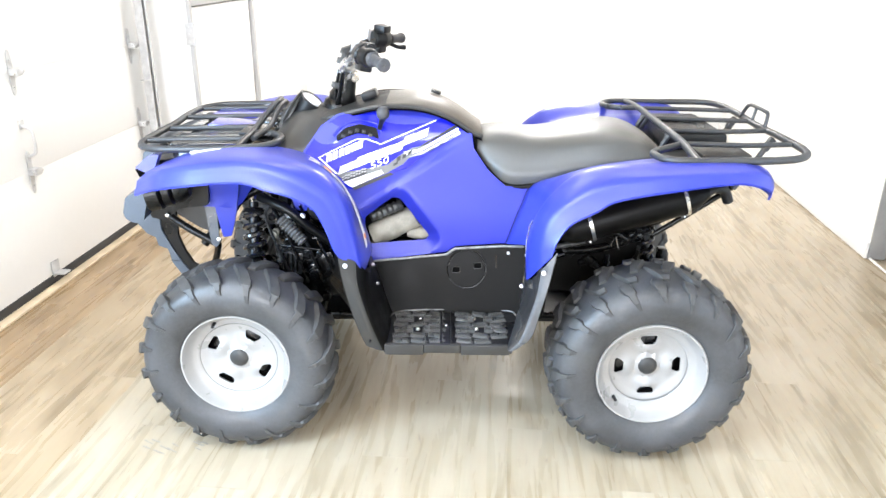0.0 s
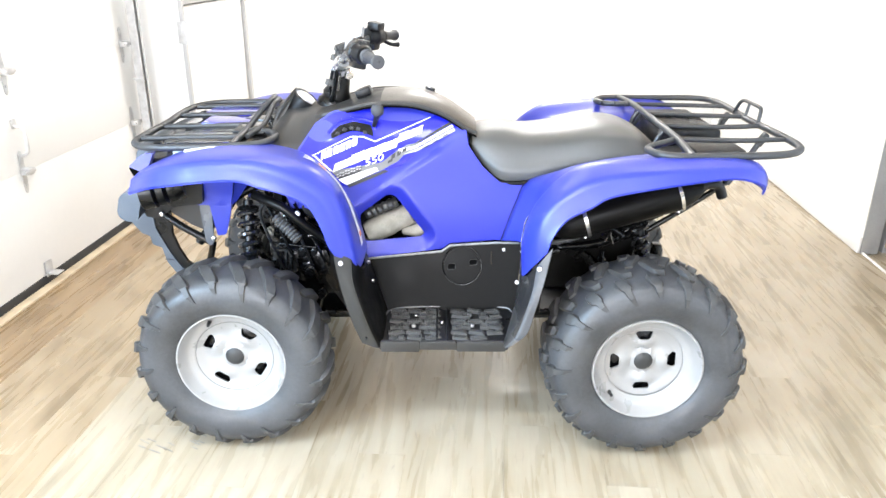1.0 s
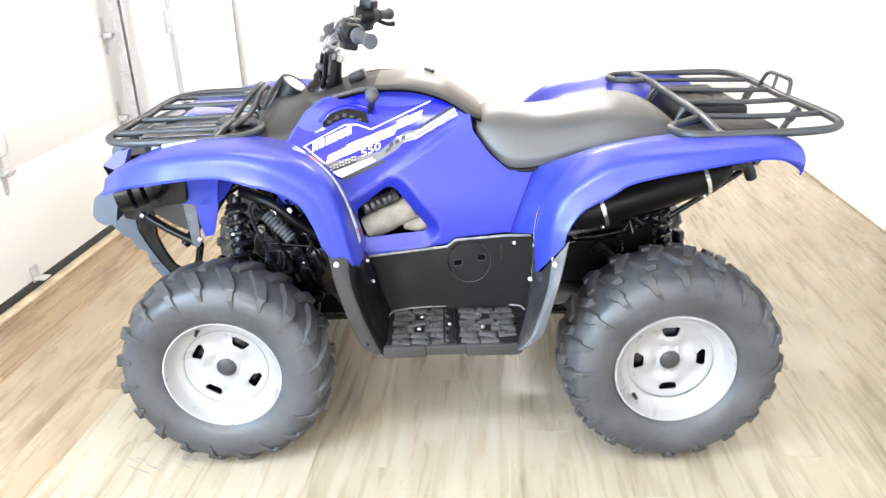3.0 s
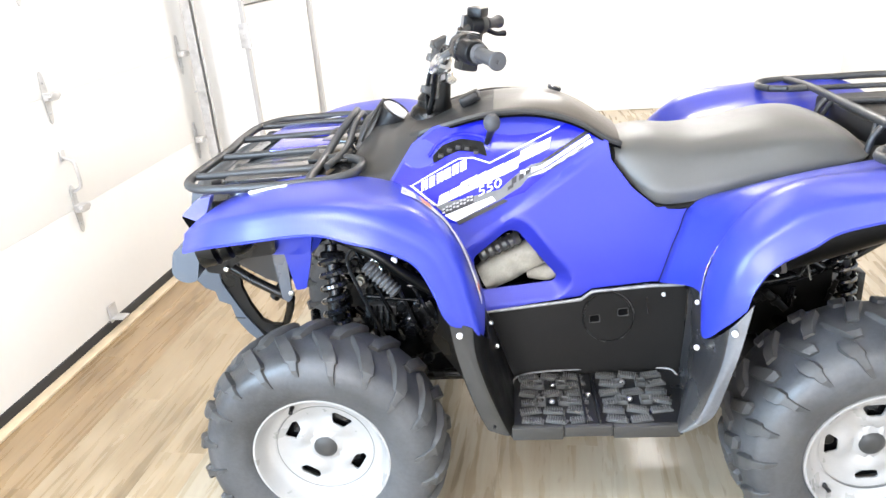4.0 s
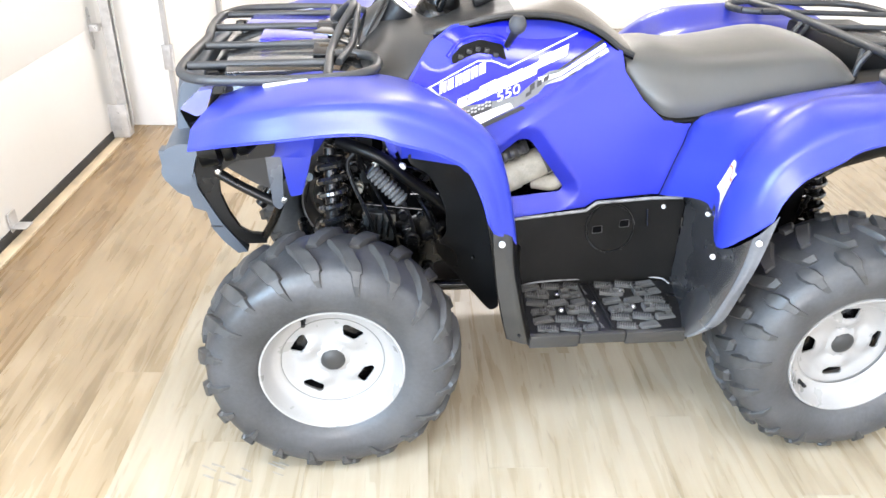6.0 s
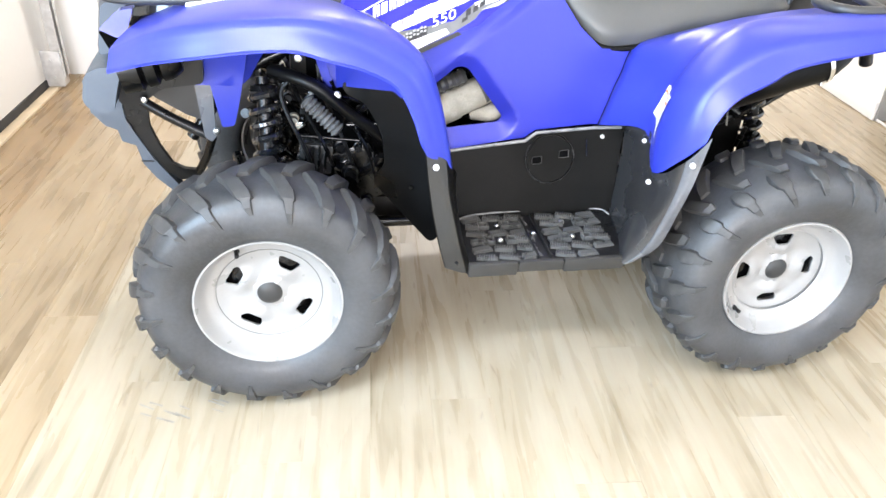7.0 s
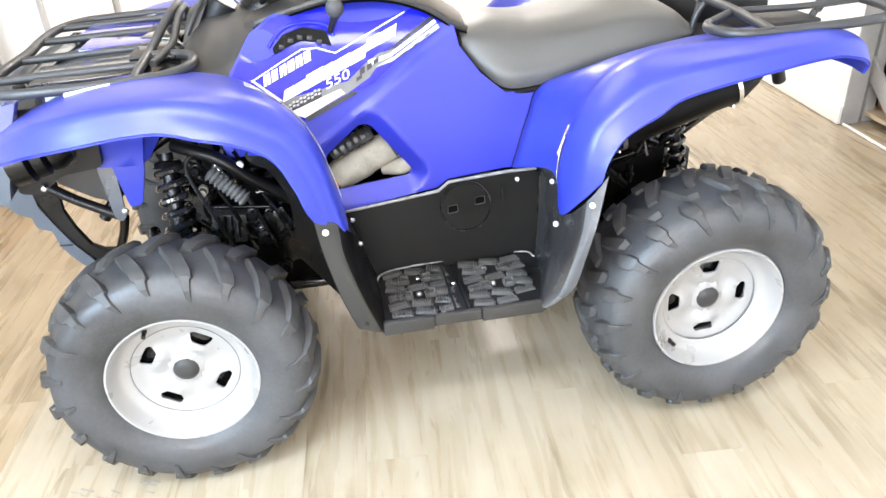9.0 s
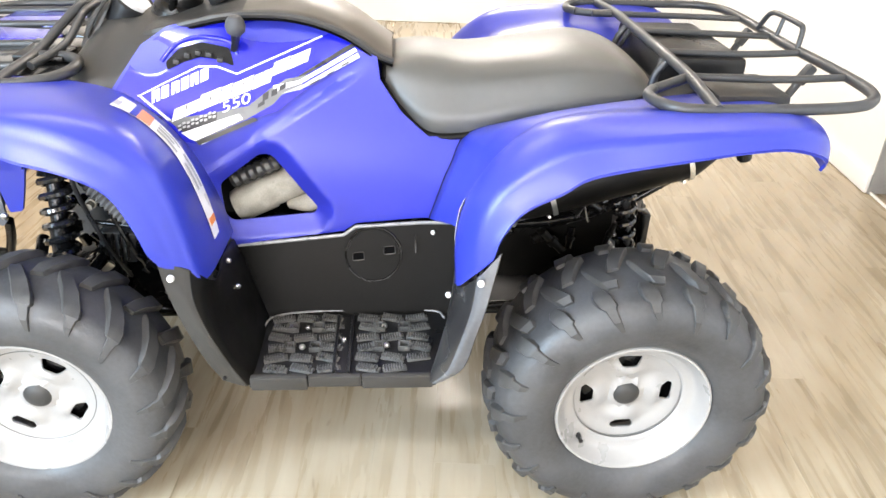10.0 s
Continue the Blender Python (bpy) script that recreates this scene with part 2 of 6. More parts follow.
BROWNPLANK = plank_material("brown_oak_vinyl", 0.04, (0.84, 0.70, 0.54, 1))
LAMPGLOW, _t, _b = nodes_of("lamp_diffuser")
_b.inputs["Base Color"].default_value = (0.85, 0.83, 0.78, 1)
_b.inputs["Emission Color"].default_value = (1.0, 0.93, 0.84, 1)
_b.inputs["Emission Strength"].default_value = 6.0


# ---- mesh tools ----
def part(name, bm, material, parent=None, label="", flip=False, angle=38):
    """Links a bmesh as one mesh object, under a thing or a part; flip mirrors it to the vehicle's other side."""
    if flip:
        bmesh.ops.scale(bm, vec=(1, -1, 1), verts=bm.verts)
        bmesh.ops.reverse_faces(bm, faces=bm.faces)
    me = bpy.data.meshes.new(name)
    bm.to_mesh(me)
    bm.free()
    me.polygons.foreach_set("use_smooth", [True] * len(me.polygons))
    me.set_sharp_from_angle(angle=radians(angle))
    me.materials.append(material)
    ob = new(name, me)
    if parent:
        ob.parent = parent
    if label:
        ob["label"] = label
    return ob


def spline(points, n, closed=False):
    """n points of a Catmull-Rom curve through the points, evenly by number."""
    P = [Vector(p) for p in points]
    k = len(P)
    out = []
    for i in range(n):
        u = i / n * k if closed else i / (n - 1) * (k - 1)
        j = min(int(u), k - 1 if closed else k - 2)
        f = u - j
        if closed:
            a, b, c, d = P[(j - 1) % k], P[j % k], P[(j + 1) % k], P[(j + 2) % k]
        else:
            b, c = P[j], P[j + 1]
            a = P[j - 1] if j else b * 2 - c
            d = P[j + 2] if j + 2 < k else c * 2 - b
        out.append(0.5 * (2 * b + (c - a) * f + (2 * a - 5 * b + 4 * c - d) * f * f + (3 * b - a - 3 * c + d) * f ** 3))
    return out


def skin(bm, rows, closed=False, caps=False, loop=False):
    """Quads between rows of points."""
    V = [[bm.verts.new(p) for p in r] for r in rows]
    n = len(V[0])
    for i in range(len(V) if loop else len(V) - 1):
        A, B = V[i], V[(i + 1) % len(V)]
        for j in range(n if closed else n - 1):
            bm.faces.new((A[j], A[(j + 1) % n], B[(j + 1) % n], B[j]))
    if caps:
        bm.faces.new(V[0][::-1])
        bm.faces.new(V[-1])
    return V


def tube(points, r, bm=None, smooth=0, sides=10, closed=False):
    """A round bar along the points; r may be one radius or one for each point."""
    bm = bm or bmesh.new()
    P = spline(points, smooth, closed) if smooth else [Vector(p) for p in points]
    radii = [r] * len(P) if isinstance(r, (int, float)) else [v.x for v in spline([(q, 0, 0) for q in r], len(P))]
    rows, up = [], None
    for i, p in enumerate(P):
        if closed:
            d = P[(i + 1) % len(P)] - P[i - 1]
        else:
            d = P[min(i + 1, len(P) - 1)] - P[max(i - 1, 0)]
        d.normalize()
        if up is None:
            up = d.orthogonal().normalized()
        up = (up - d * up.dot(d)).normalized()
        side = d.cross(up)
        rows.append([p + radii[i] * (math.cos(a) * up + math.sin(a) * side) for a in (2 * math.pi * k / sides for k in range(sides))])
    skin(bm, rows, True, not closed, closed)
    bmesh.ops.recalc_face_normals(bm, faces=bm.faces)
    return bm


def lathe(profile, n=48, at=(0, 0, 0), axis="Y", bm=None, shut=True):
    """Turns (radius, along) points about an axis; faces outwards."""
    bm = bm or bmesh.new()
    at = Vector(at)
    rows = []
    for k in range(n):
        a = 2 * math.pi * k / n
        c, s = math.cos(a), math.sin(a)
        if axis == "Y":
            rows.append([at + Vector((r * c, h, r * s)) for r, h in profile])
        elif axis == "X":
            rows.append([at + Vector((h, r * c, r * s)) for r, h in profile])
        else:
            rows.append([at + Vector((r * c, r * s, h)) for r, h in profile])
    skin(bm, rows, False, False, True)
    bmesh.ops.remove_doubles(bm, verts=bm.verts, dist=1e-5)
    bmesh.ops.recalc_face_normals(bm, faces=bm.faces)
    return bm


def rod(a, b, profile, n=16, bm=None):
    """A turned piece from a to b; profile of (radius, fraction of the way)."""
    a, b = Vector(a), Vector(b)
    d = b - a
    q = d.to_track_quat("Z", "Y").to_matrix().to_4x4()
    made = lathe([(r, f * d.length) for r, f in profile], n, axis="Z")
    bmesh.ops.transform(made, matrix=Matrix.Translation(a) @ q, verts=made.verts)
    if bm is None:
        return made
    merge(bm, made)
    return bm


def merge(bm, other):
    me = bpy.data.meshes.new("_")
    other.to_mesh(me)
    other.free()
    bm.from_mesh(me)
    bpy.data.meshes.remove(me)
    return bm


def block(size, at, bevel=0.004, turn=(0, 0, 0), bm=None, seg=2, top=1.0):
    """A box with rounded edges; top narrows its upper face."""
    made = bmesh.new()
    bmesh.ops.create_cube(made, size=1)
    for v in made.verts:
        f = top if v.co.z > 0 else 1
        v.co = Vector((v.co.x * size[0] * f, v.co.y * size[1] * f, v.co.z * size[2]))
    if bevel:
        bmesh.ops.bevel(made, geom=made.edges[:], offset=bevel, segments=seg, affect="EDGES", profile=0.6)
    bmesh.ops.transform(made, matrix=pose(*at, *turn), verts=made.verts)
    return merge(bm, made) if bm is not None else made


def inside(p, poly):
    hit = False
    for i in range(len(poly)):
        a, b = poly[i], poly[i - 1]
        if (a[1] > p[1]) != (b[1] > p[1]) and p[0] < (b[0] - a[0]) * (p[1] - a[1]) / (b[1] - a[1]) + a[0]:
            hit = not hit
    return hit


def round_poly(poly, r, n=4):
    """A polygon with its corners rounded."""
    out = []
    for i in range(len(poly)):
        a, b, c = Vector(poly[i - 1]), Vector(poly[i]), Vector(poly[(i + 1) % len(poly)])
        k = min(r, (a - b).length * 0.45, (c - b).length * 0.45)
        s, e = b + (a - b).normalized() * k, b + (c - b).normalized() * k
        for j in range(n + 1):
            f = j / n
            out.append(tuple((1 - f) ** 2 * s + 2 * f * (1 - f) * b + f * f * e))
    return out


def patch(outline, at, thick, step=0.02, holes=(), bm=None, away=(0, 1, 0)):
    """A moulded sheet over a flat outline: at(u, v) gives its place in space, thick its depth along away."""
    bm = bm or bmesh.new()
    away = Vector(away)
    loops = []
    for poly in (outline, *holes):
        fine = []
        for i in range(len(poly)):
            a, b = Vector(poly[i][:2]), Vector(poly[(i + 1) % len(poly)][:2])
            k = max(1, int((b - a).length / step))
            fine += [tuple(a.lerp(b, j / k)) for j in range(k)]
        loops.append(fine)
    pts = [Vector(p) for l in loops for p in l]
    edges, at_ = [], 0
    for l in loops:
        edges += [(at_ + i, at_ + (i + 1) % len(l)) for i in range(len(l))]
        at_ += len(l)
    xs, ys = [p[0] for p in loops[0]], [p[1] for p in loops[0]]
    u = min(xs) + step / 2
    row = 0
    while u < max(xs):
        v = min(ys) + step / 2 * (1 + row % 2)
        while v < max(ys):
            q = (u, v)
            if inside(q, loops[0]) and not any(inside(q, h) for h in loops[1:]) and min((Vector(q) - p).length_squared for p in pts[:at_]) > (0.45 * step) ** 2:
                pts.append(Vector(q))
            v += step
        u += step * 0.87
        row += 1
    co, _, faces, *_ = delaunay_2d_cdt(pts, edges, [], 0, 1e-7)
    good = []
    for f in faces:
        c = sum((co[i] for i in f), Vector((0, 0))) / len(f)
        if inside(c, loops[0]) and not any(inside(c, h) for h in loops[1:]):
            good.append(f)
    front = [bm.verts.new(at(*p)) for p in co]
    back = [bm.verts.new(v.co + away * thick) for v in front]
    used = {}
    for f in good:
        bm.faces.new([front[i] for i in f])
        bm.faces.new([back[i] for i in reversed(f)])
        for i in range(len(f)):
            e = (f[i], f[(i + 1) % len(f)])
            used[e] = used.get(e, 0) + 1
    for (i, j) in used:
        if (j, i) not in used:
            bm.faces.new((front[j], front[i], back[i], back[j]))
    bmesh.ops.delete(bm, geom=[v for v in bm.verts if not v.link_faces], context="VERTS")
    bmesh.ops.recalc_face_normals(bm, faces=bm.faces)
    return bm


def shell(rows, thick, away=None, bm=None):
    """A sheet through a net of points, given thickness against its normals or along away."""
    bm = bm or bmesh.new()
    n, k = len(rows), len(rows[0])
    off = []
    for i in range(n):
        r = []
        for j in range(k):
            if away:
                r.append(Vector(rows[i][j]) + Vector(away) * thick)
                continue
            du = Vector(rows[min(i + 1, n - 1)][j]) - Vector(rows[max(i - 1, 0)][j])
            dv = Vector(rows[i][min(j + 1, k - 1)]) - Vector(rows[i][max(j - 1, 0)])
            r.append(Vector(rows[i][j]) + du.cross(dv).normalized() * thick)
        off.append(r)
    A, B = skin(bm, rows), skin(bm, off)
    ring = [(0, j) for j in range(k)] + [(i, k - 1) for i in range(1, n)] + [(n - 1, j) for j in range(k - 2, -1, -1)] + [(i, 0) for i in range(n - 2, 0, -1)]
    for a in range(len(ring)):
        (i, j), (p, q) = ring[a], ring[(a + 1) % len(ring)]
        bm.faces.new((A[i][j], A[p][q], B[p][q], B[i][j]))
    bmesh.ops.recalc_face_normals(bm, faces=bm.faces)
    return bm


def room_part(name, bm, material, parent=None, label="", angle=30):
    bmesh.ops.transform(bm, matrix=ROOM, verts=bm.verts)
    return part(name, bm, material, parent, label, angle=angle)


# ---- the room ----
def wall(name, u0, u1, v0, v1, z0, z1, label, material=WALL, category="wall"):
    ob = room_part(name, block((u1 - u0, v1 - v0, z1 - z0), ((u0 + u1) / 2, (v0 + v1) / 2, (z0 + z1) / 2), 0.003), material, None, label)
    return tagged(ob, category=category, kind="structure")


floor = tagged(room_part("floor", block((4.6, BACK - FRONT + 0.4, 0.1), (0.15, (BACK + FRONT) / 2, -0.054), 0), PLANK,
                         None, "pale limed-oak vinyl plank floor, lightly scuffed"), category="floor", kind="structure")
tagged(room_part("ceiling", block((4.6, BACK - FRONT + 0.4, 0.1), (0.15, (BACK + FRONT) / 2, HIGH + 0.05), 0), WARMCEIL,
                 None, "unseen showroom ceiling tinted warm for tan reflections"), category="ceiling", kind="structure")
DOOR_A, DOOR_B, DOOR_TOP = -1.35, 1.70, 2.26
W_A, W_B, W_Z0, W_Z1 = -3.30, -1.50, 0.75, 2.50      # the window beside the garage door
wall("wall_west_near", LEFT - 0.16, LEFT - 0.005, W_B, DOOR_A, 0, HIGH, "white painted wall beside the garage door")
wall("wall_west_sill", LEFT - 0.16, LEFT - 0.005, W_A, W_B, 0, W_Z0, "white painted wall under the window")
wall("wall_west_lintel", LEFT - 0.16, LEFT - 0.005, W_A, W_B, W_Z1, HIGH, "white painted wall above the window")
wall("wall_west_end", LEFT - 0.16, LEFT - 0.005, FRONT, W_A, 0, HIGH, "white painted wall beyond the window")
wall("wall_west_stub", LEFT - 0.16, LEFT - 0.005, DOOR_B, 1.85, 0, HIGH, "white painted wall end by the garage track")
wall("wall_west_head", LEFT - 0.16, LEFT - 0.005, DOOR_A, DOOR_B, DOOR_TOP, HIGH, "white painted wall above the garage door")
RET = -1.655                                # the wall steps into the room behind the garage door
SD_A, SD_B, SD_TOP = 1.880, 2.960, 1.215      # the low side door in it
wall("wall_return", LEFT - 0.16, RET, 1.85, SD_A, 0, HIGH, "white painted return wall with a sharp corner")
wall("wall_return_head", LEFT - 0.16, RET, SD_A, SD_B, SD_TOP, HIGH, "white painted wall above the low side door")
wall("wall_return_far", LEFT - 0.16, RET, SD_B, BACK, 0, HIGH, "white painted wall beyond the low side door")
wall("wall_north", LEFT - 0.16, RIGHT + 0.16, BACK, BACK + 0.15, 0, HIGH, "bright white painted back wall")
OP_A, OP_B, OP_TOP = 0.55, 1.335, 2.08      # the doorway to the store
wall("wall_east_far", RIGHT, RIGHT + 0.08, OP_B, BACK, 0, HIGH, "white painted wall beside the store doorway")
wall("wall_east_near", RIGHT, RIGHT + 0.08, FRONT, OP_A, 0, HIGH, "white painted wall beside the store doorway")
wall("wall_east_head", RIGHT, RIGHT + 0.08, OP_A, OP_B, OP_TOP, HIGH, "white painted wall above the store doorway")
S_A, S_B, S_Z0, S_Z1 = -1.75, 0.65, 0.78, 2.34       # the wide window opposite
wall("wall_south_sill", S_A, S_B, FRONT - 0.15, FRONT, 0, S_Z0, "unseen wall under the wide window, darkened to dim reflections", DIMWALL)
wall("wall_south_lintel", S_A, S_B, FRONT - 0.15, FRONT, S_Z1, HIGH, "unseen wall above the wide window, darkened to dim reflections", DIMWALL)
wall("wall_south_west", LEFT - 0.16, S_A, FRONT - 0.15, FRONT, 0, HIGH, "unseen wall beside the wide window, darkened to dim reflections", DIMWALL)
wall("wall_south_east", S_B, RIGHT + 0.16, FRONT - 0.15, FRONT, 0, HIGH, "unseen far wall of the showroom, darkened to dim reflections", DIMWALL)
win = tagged(new("window_2"), "wide white-framed window letting in cool daylight", "window", kind="structure")
for u0, u1, z0, z1 in ((S_A, S_B, S_Z0, S_Z0 + 0.05), (S_A, S_B, S_Z1 - 0.05, S_Z1), (S_A, S_A + 0.05, S_Z0 + 0.05, S_Z1 - 0.05), (S_B - 0.05, S_B, S_Z0 + 0.05, S_Z1 - 0.05), (-0.58, -0.52, S_Z0 + 0.05, S_Z1 - 0.05)):
    room_part("window_frame", block((u1 - u0, 0.08, z1 - z0), ((u0 + u1) / 2, FRONT - 0.09, (z0 + z1) / 2), 0.004), TRIM, win)
win = tagged(new("window_1"), "white-framed window letting in cool daylight", "window", kind="structure")
for v0, v1, z0, z1 in ((W_A, W_B, W_Z0, W_Z0 + 0.05), (W_A, W_B, W_Z1 - 0.05, W_Z1), (W_A, W_A + 0.05, W_Z0 + 0.05, W_Z1 - 0.05),
                       (W_B - 0.05, W_B, W_Z0 + 0.05, W_Z1 - 0.05), (-2.58, -2.52, W_Z0 + 0.05, W_Z1 - 0.05)):
    room_part("window_frame", block((0.08, v1 - v0, z1 - z0), (LEFT - 0.09, (v0 + v1) / 2, (z0 + z1) / 2), 0.004), TRIM, win)

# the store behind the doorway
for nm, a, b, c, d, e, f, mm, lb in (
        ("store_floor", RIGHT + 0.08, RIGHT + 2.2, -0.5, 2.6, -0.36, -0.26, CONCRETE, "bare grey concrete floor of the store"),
        ("store_wall_east", RIGHT + 2.2, RIGHT + 2.3, -0.5, 2.6, -0.36, HIGH, DARKWALL, "taupe store wall, darkened for the dim room"),
        ("store_wall_north", RIGHT + 0.08, RIGHT + 2.2, 2.6, 2.7, -0.36, HIGH, DARKWALL, "taupe store wall, darkened for the dim room"),
        ("store_wall_south", RIGHT + 0.08, RIGHT + 2.2, -0.6, -0.5, -0.36, HIGH, DARKWALL, "taupe store wall, darkened for the dim room"),
        ("store_ceiling", RIGHT + 0.08, RIGHT + 2.2, -0.5, 2.6, HIGH, HIGH + 0.1, DARKWALL, "store ceiling, darkened for the dim room")):
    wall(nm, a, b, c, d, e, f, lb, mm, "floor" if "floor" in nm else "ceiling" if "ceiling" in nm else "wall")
tagged(room_part("threshold_strip", block((0.011, OP_B - OP_A - 0.012, 0.012), (RIGHT + 0.008, (OP_A + OP_B) / 2 - 0.006, 0.006), 0.003), TRIM, None,
                 "narrow white threshold strip in the store doorway"), category="threshold", kind="structure")
tagged(room_part("door_post_trim", block((0.09, 0.010, OP_TOP), (RIGHT + 0.042, OP_B - 0.006, OP_TOP / 2), 0.003), GREYWOOD, None,
                 "grey painted lining of the store doorway"), category="trim", kind="structure")
tagged(room_part("baseboard", block((0.014, BACK - OP_B, 0.09), (RIGHT - 0.009, (BACK + OP_B) / 2, 0.045), 0.003), TRIM, None,
                 "low white baseboard along the wall"), category="baseboard", kind="structure")
tagged(room_part("baseboard_near", block((0.014, OP_A - FRONT, 0.09), (RIGHT - 0.009, (FRONT + OP_A) / 2, 0.045), 0.003), TRIM, None,
                 "low white baseboard along the wall"), category="baseboard", kind="structure")

# garage door in sections on a steel track
garage = tagged(new("garage_door"), "closed off-white steel sectional garage door with galvanised hinges", "garage door", kind="structure")
SEAMS = [0.045, 0.552, 0.988, 1.408, 1.83, 2.255]
for z0, z1 in zip(SEAMS, SEAMS[1:]):
    bm = block((0.045, DOOR_B - DOOR_A - 0.002, z1 - z0 - 0.0004), (LEFT - 0.024, (DOOR_A + DOOR_B) / 2, (z0 + z1) / 2), 0.0008)
    section = room_part("door_section", bm, DOORP, garage)
seal = room_part("bottom_seal", block((0.05, DOOR_B - DOOR_A - 0.02, 0.05), (LEFT - 0.020, (DOOR_A + DOOR_B) / 2, 0.024), 0.010), SEALM, garage, "black rubber seal along the door's foot")


def hinge_plate(u, v, z, end=False):
    """A stamped steel leaf hinge astride a section joint, with its roller barrel."""
    bm = bmesh.new()
    poly = round_poly([(-0.018, 0.004), (0.018, 0.004), (0.011, 0.085), (0, 0.10), (-0.011, 0.085)], 0.008)
    patch(poly, lambda a, b: Vector((u + 0.003, v + a, z + b)), 0.003, 0.05, bm=bm, away=(-1, 0, 0))
    patch([(a, -b) for a, b in poly][::-1], lambda a, b: Vector((u + 0.003, v + a, z + b)), 0.003, 0.05, bm=bm, away=(-1, 0, 0))
    block((0.040, 0.045, 0.030), (u + 0.020, v + 0.004, z + 0.004), 0.006, bm=bm)
    tube([(u + 0.028, v - 0.034, z + 0.004), (u + 0.028, v + (0.075 if end else 0.040), z + 0.004)], 0.009, bm)
    for dz in (-0.06, 0.055):
        tube([(u, v, z + dz), (u + 0.010, v, z + dz)], 0.006, bm, sides=6)
    room_part("hinge", bm, GALV, garage, "galvanised steel door hinge")


for z in SEAMS[1:4]:
    hinge_plate(LEFT, 0.565, z)
    hinge_plate(LEFT, 1.605, z, True)
hinge_plate(LEFT, -0.55, SEAMS[1])
bm = tube([(LEFT, 0.560, 0.762), (LEFT + 0.022, 0.560, 0.756), (LEFT + 0.045, 0.562, 0.736), (LEFT + 0.045, 0.565, 0.652), (LEFT + 0.022, 0.567, 0.630), (LEFT, 0.568, 0.622)], 0.007, smooth=24)
for z in (0.768, 0.616):
    block((0.006, 0.030, 0.040), (LEFT + 0.003, 0.563, z), 0.002, bm=bm)
room_part("pull_handle", bm, GALV, garage, "grey steel lift handle")
bm = block((0.006, 0.055, 0.075), (LEFT + 0.004, 0.60, 0.075), 0.002)
block((0.06, 0.055, 0.006), (LEFT + 0.030, 0.60, 0.055), 0.002, bm=bm)
room_part("bottom_bracket", bm, GALV, garage, "small galvanised corner bracket")
track = tagged(new("garage_track"), "galvanised vertical steel door track screwed to the wall", "track", kind="structure")
bm = bmesh.new()
v = 1.660
for du, dv, w, d in ((0.045, 0, 0.003, 0.05), (0.068, 0.024, 0.046, 0.003), (0.068, -0.024, 0.046, 0.003), (0.091, 0.014, 0.003, 0.02)):
    block((w, d, 2.2), (LEFT + du, v + dv, 1.16), 0.001, bm=bm, seg=1)
room_part("track_rail", bm, GALV, track)
bm = block((0.088, 0.005, 0.17), (LEFT + 0.038, v - 0.034, 0.100), 0.002)
block((0.004, 0.06, 0.16), (LEFT + 0.083, v - 0.004, 0.10), 0.002, bm=bm)
for z in (0.06, 0.14):
    tube([(LEFT + 0.040, v - 0.032, z), (LEFT + 0.040, v - 0.044, z)], 0.009, bm, sides=6)
room_part("foot_bracket", bm, GALV, track, "flat galvanised foot bracket")
bm = block((0.05, 0.07, 0.004), (LEFT + 0.06, v - 0.01, 0.80), 0.001)
block((0.04, 0.03, 0.05), (LEFT + 0.06, v + 0.002, 0.805), 0.006, bm=bm)
room_part("track_bracket", bm, GALV, track)
tagged(room_part("threshold_board", block((0.048, DOOR_B - DOOR_A, 0.012), (LEFT + 0.030, (DOOR_A + DOOR_B) / 2, 0.006), 0.003), PALEWOOD, None,
                 "pale wooden threshold strip along the garage door"), category="threshold", kind="structure")

# low side door in the return wall
side_door = tagged(new("door_1"), "low white side door with grey frame lines and steel hinges", "door", kind="structure")
FRAMEG = mat("grey_door_frame", (0.40, 0.40, 0.40), 0.5, vary=0.08, scale=6)
room_part("door_leaf", block((0.04, SD_B - SD_A - 0.04, SD_TOP - 0.05), (RET - 0.026, (SD_A + SD_B) / 2, SD_TOP / 2 - 0.012), 0.004), TRIM, side_door)
for a, b, z0, z1 in ((SD_A - 0.026, SD_A + 0.006, 0, SD_TOP + 0.02), (SD_B - 0.012, SD_B + 0.03, 0, SD_TOP + 0.02), (SD_A + 0.010, SD_B - 0.012, SD_TOP - 0.028, SD_TOP + 0.02)):
    room_part("door_frame", block((0.03, b - a, z1 - z0), (RET + 0.006, (a + b) / 2, (z0 + z1) / 2), 0.004), FRAMEG, side_door)
for z in (1.035, 0.36):
    bm = block((0.050, 0.006, 0.125), (RET + 0.010, SD_A - 0.034, z), 0.002)
    tube([(RET + 0.034, SD_A - 0.034, z - 0.065), (RET + 0.034, SD_A - 0.034, z + 0.065)], 0.009, bm)
    for dz in (-0.04, 0, 0.04):
        tube([(RET + 0.004, SD_A - 0.034, z + dz), (RET + 0.004, SD_A - 0.042, z + dz)], 0.006, bm, sides=6)
    room_part("butt_hinge", bm, GALV, side_door, "pitted steel butt hinge")

# ceiling lamps
for lx, ly, power in LIGHTS:
    ob = tagged(new("ceiling_light"), "slim white ceiling light with a frosted diffuser", "ceiling light", "ceiling lights")
    ob.matrix_world = ROOM @ pose(lx, ly, HIGH)
    part("housing", block((1.24, 0.34, 0.05), (0, 0, -0.027), 0.006), TRIM, ob)
    part("diffuser", block((1.16, 0.27, 0.018), (0, 0, -0.062), 0.004), LAMPGLOW, ob)


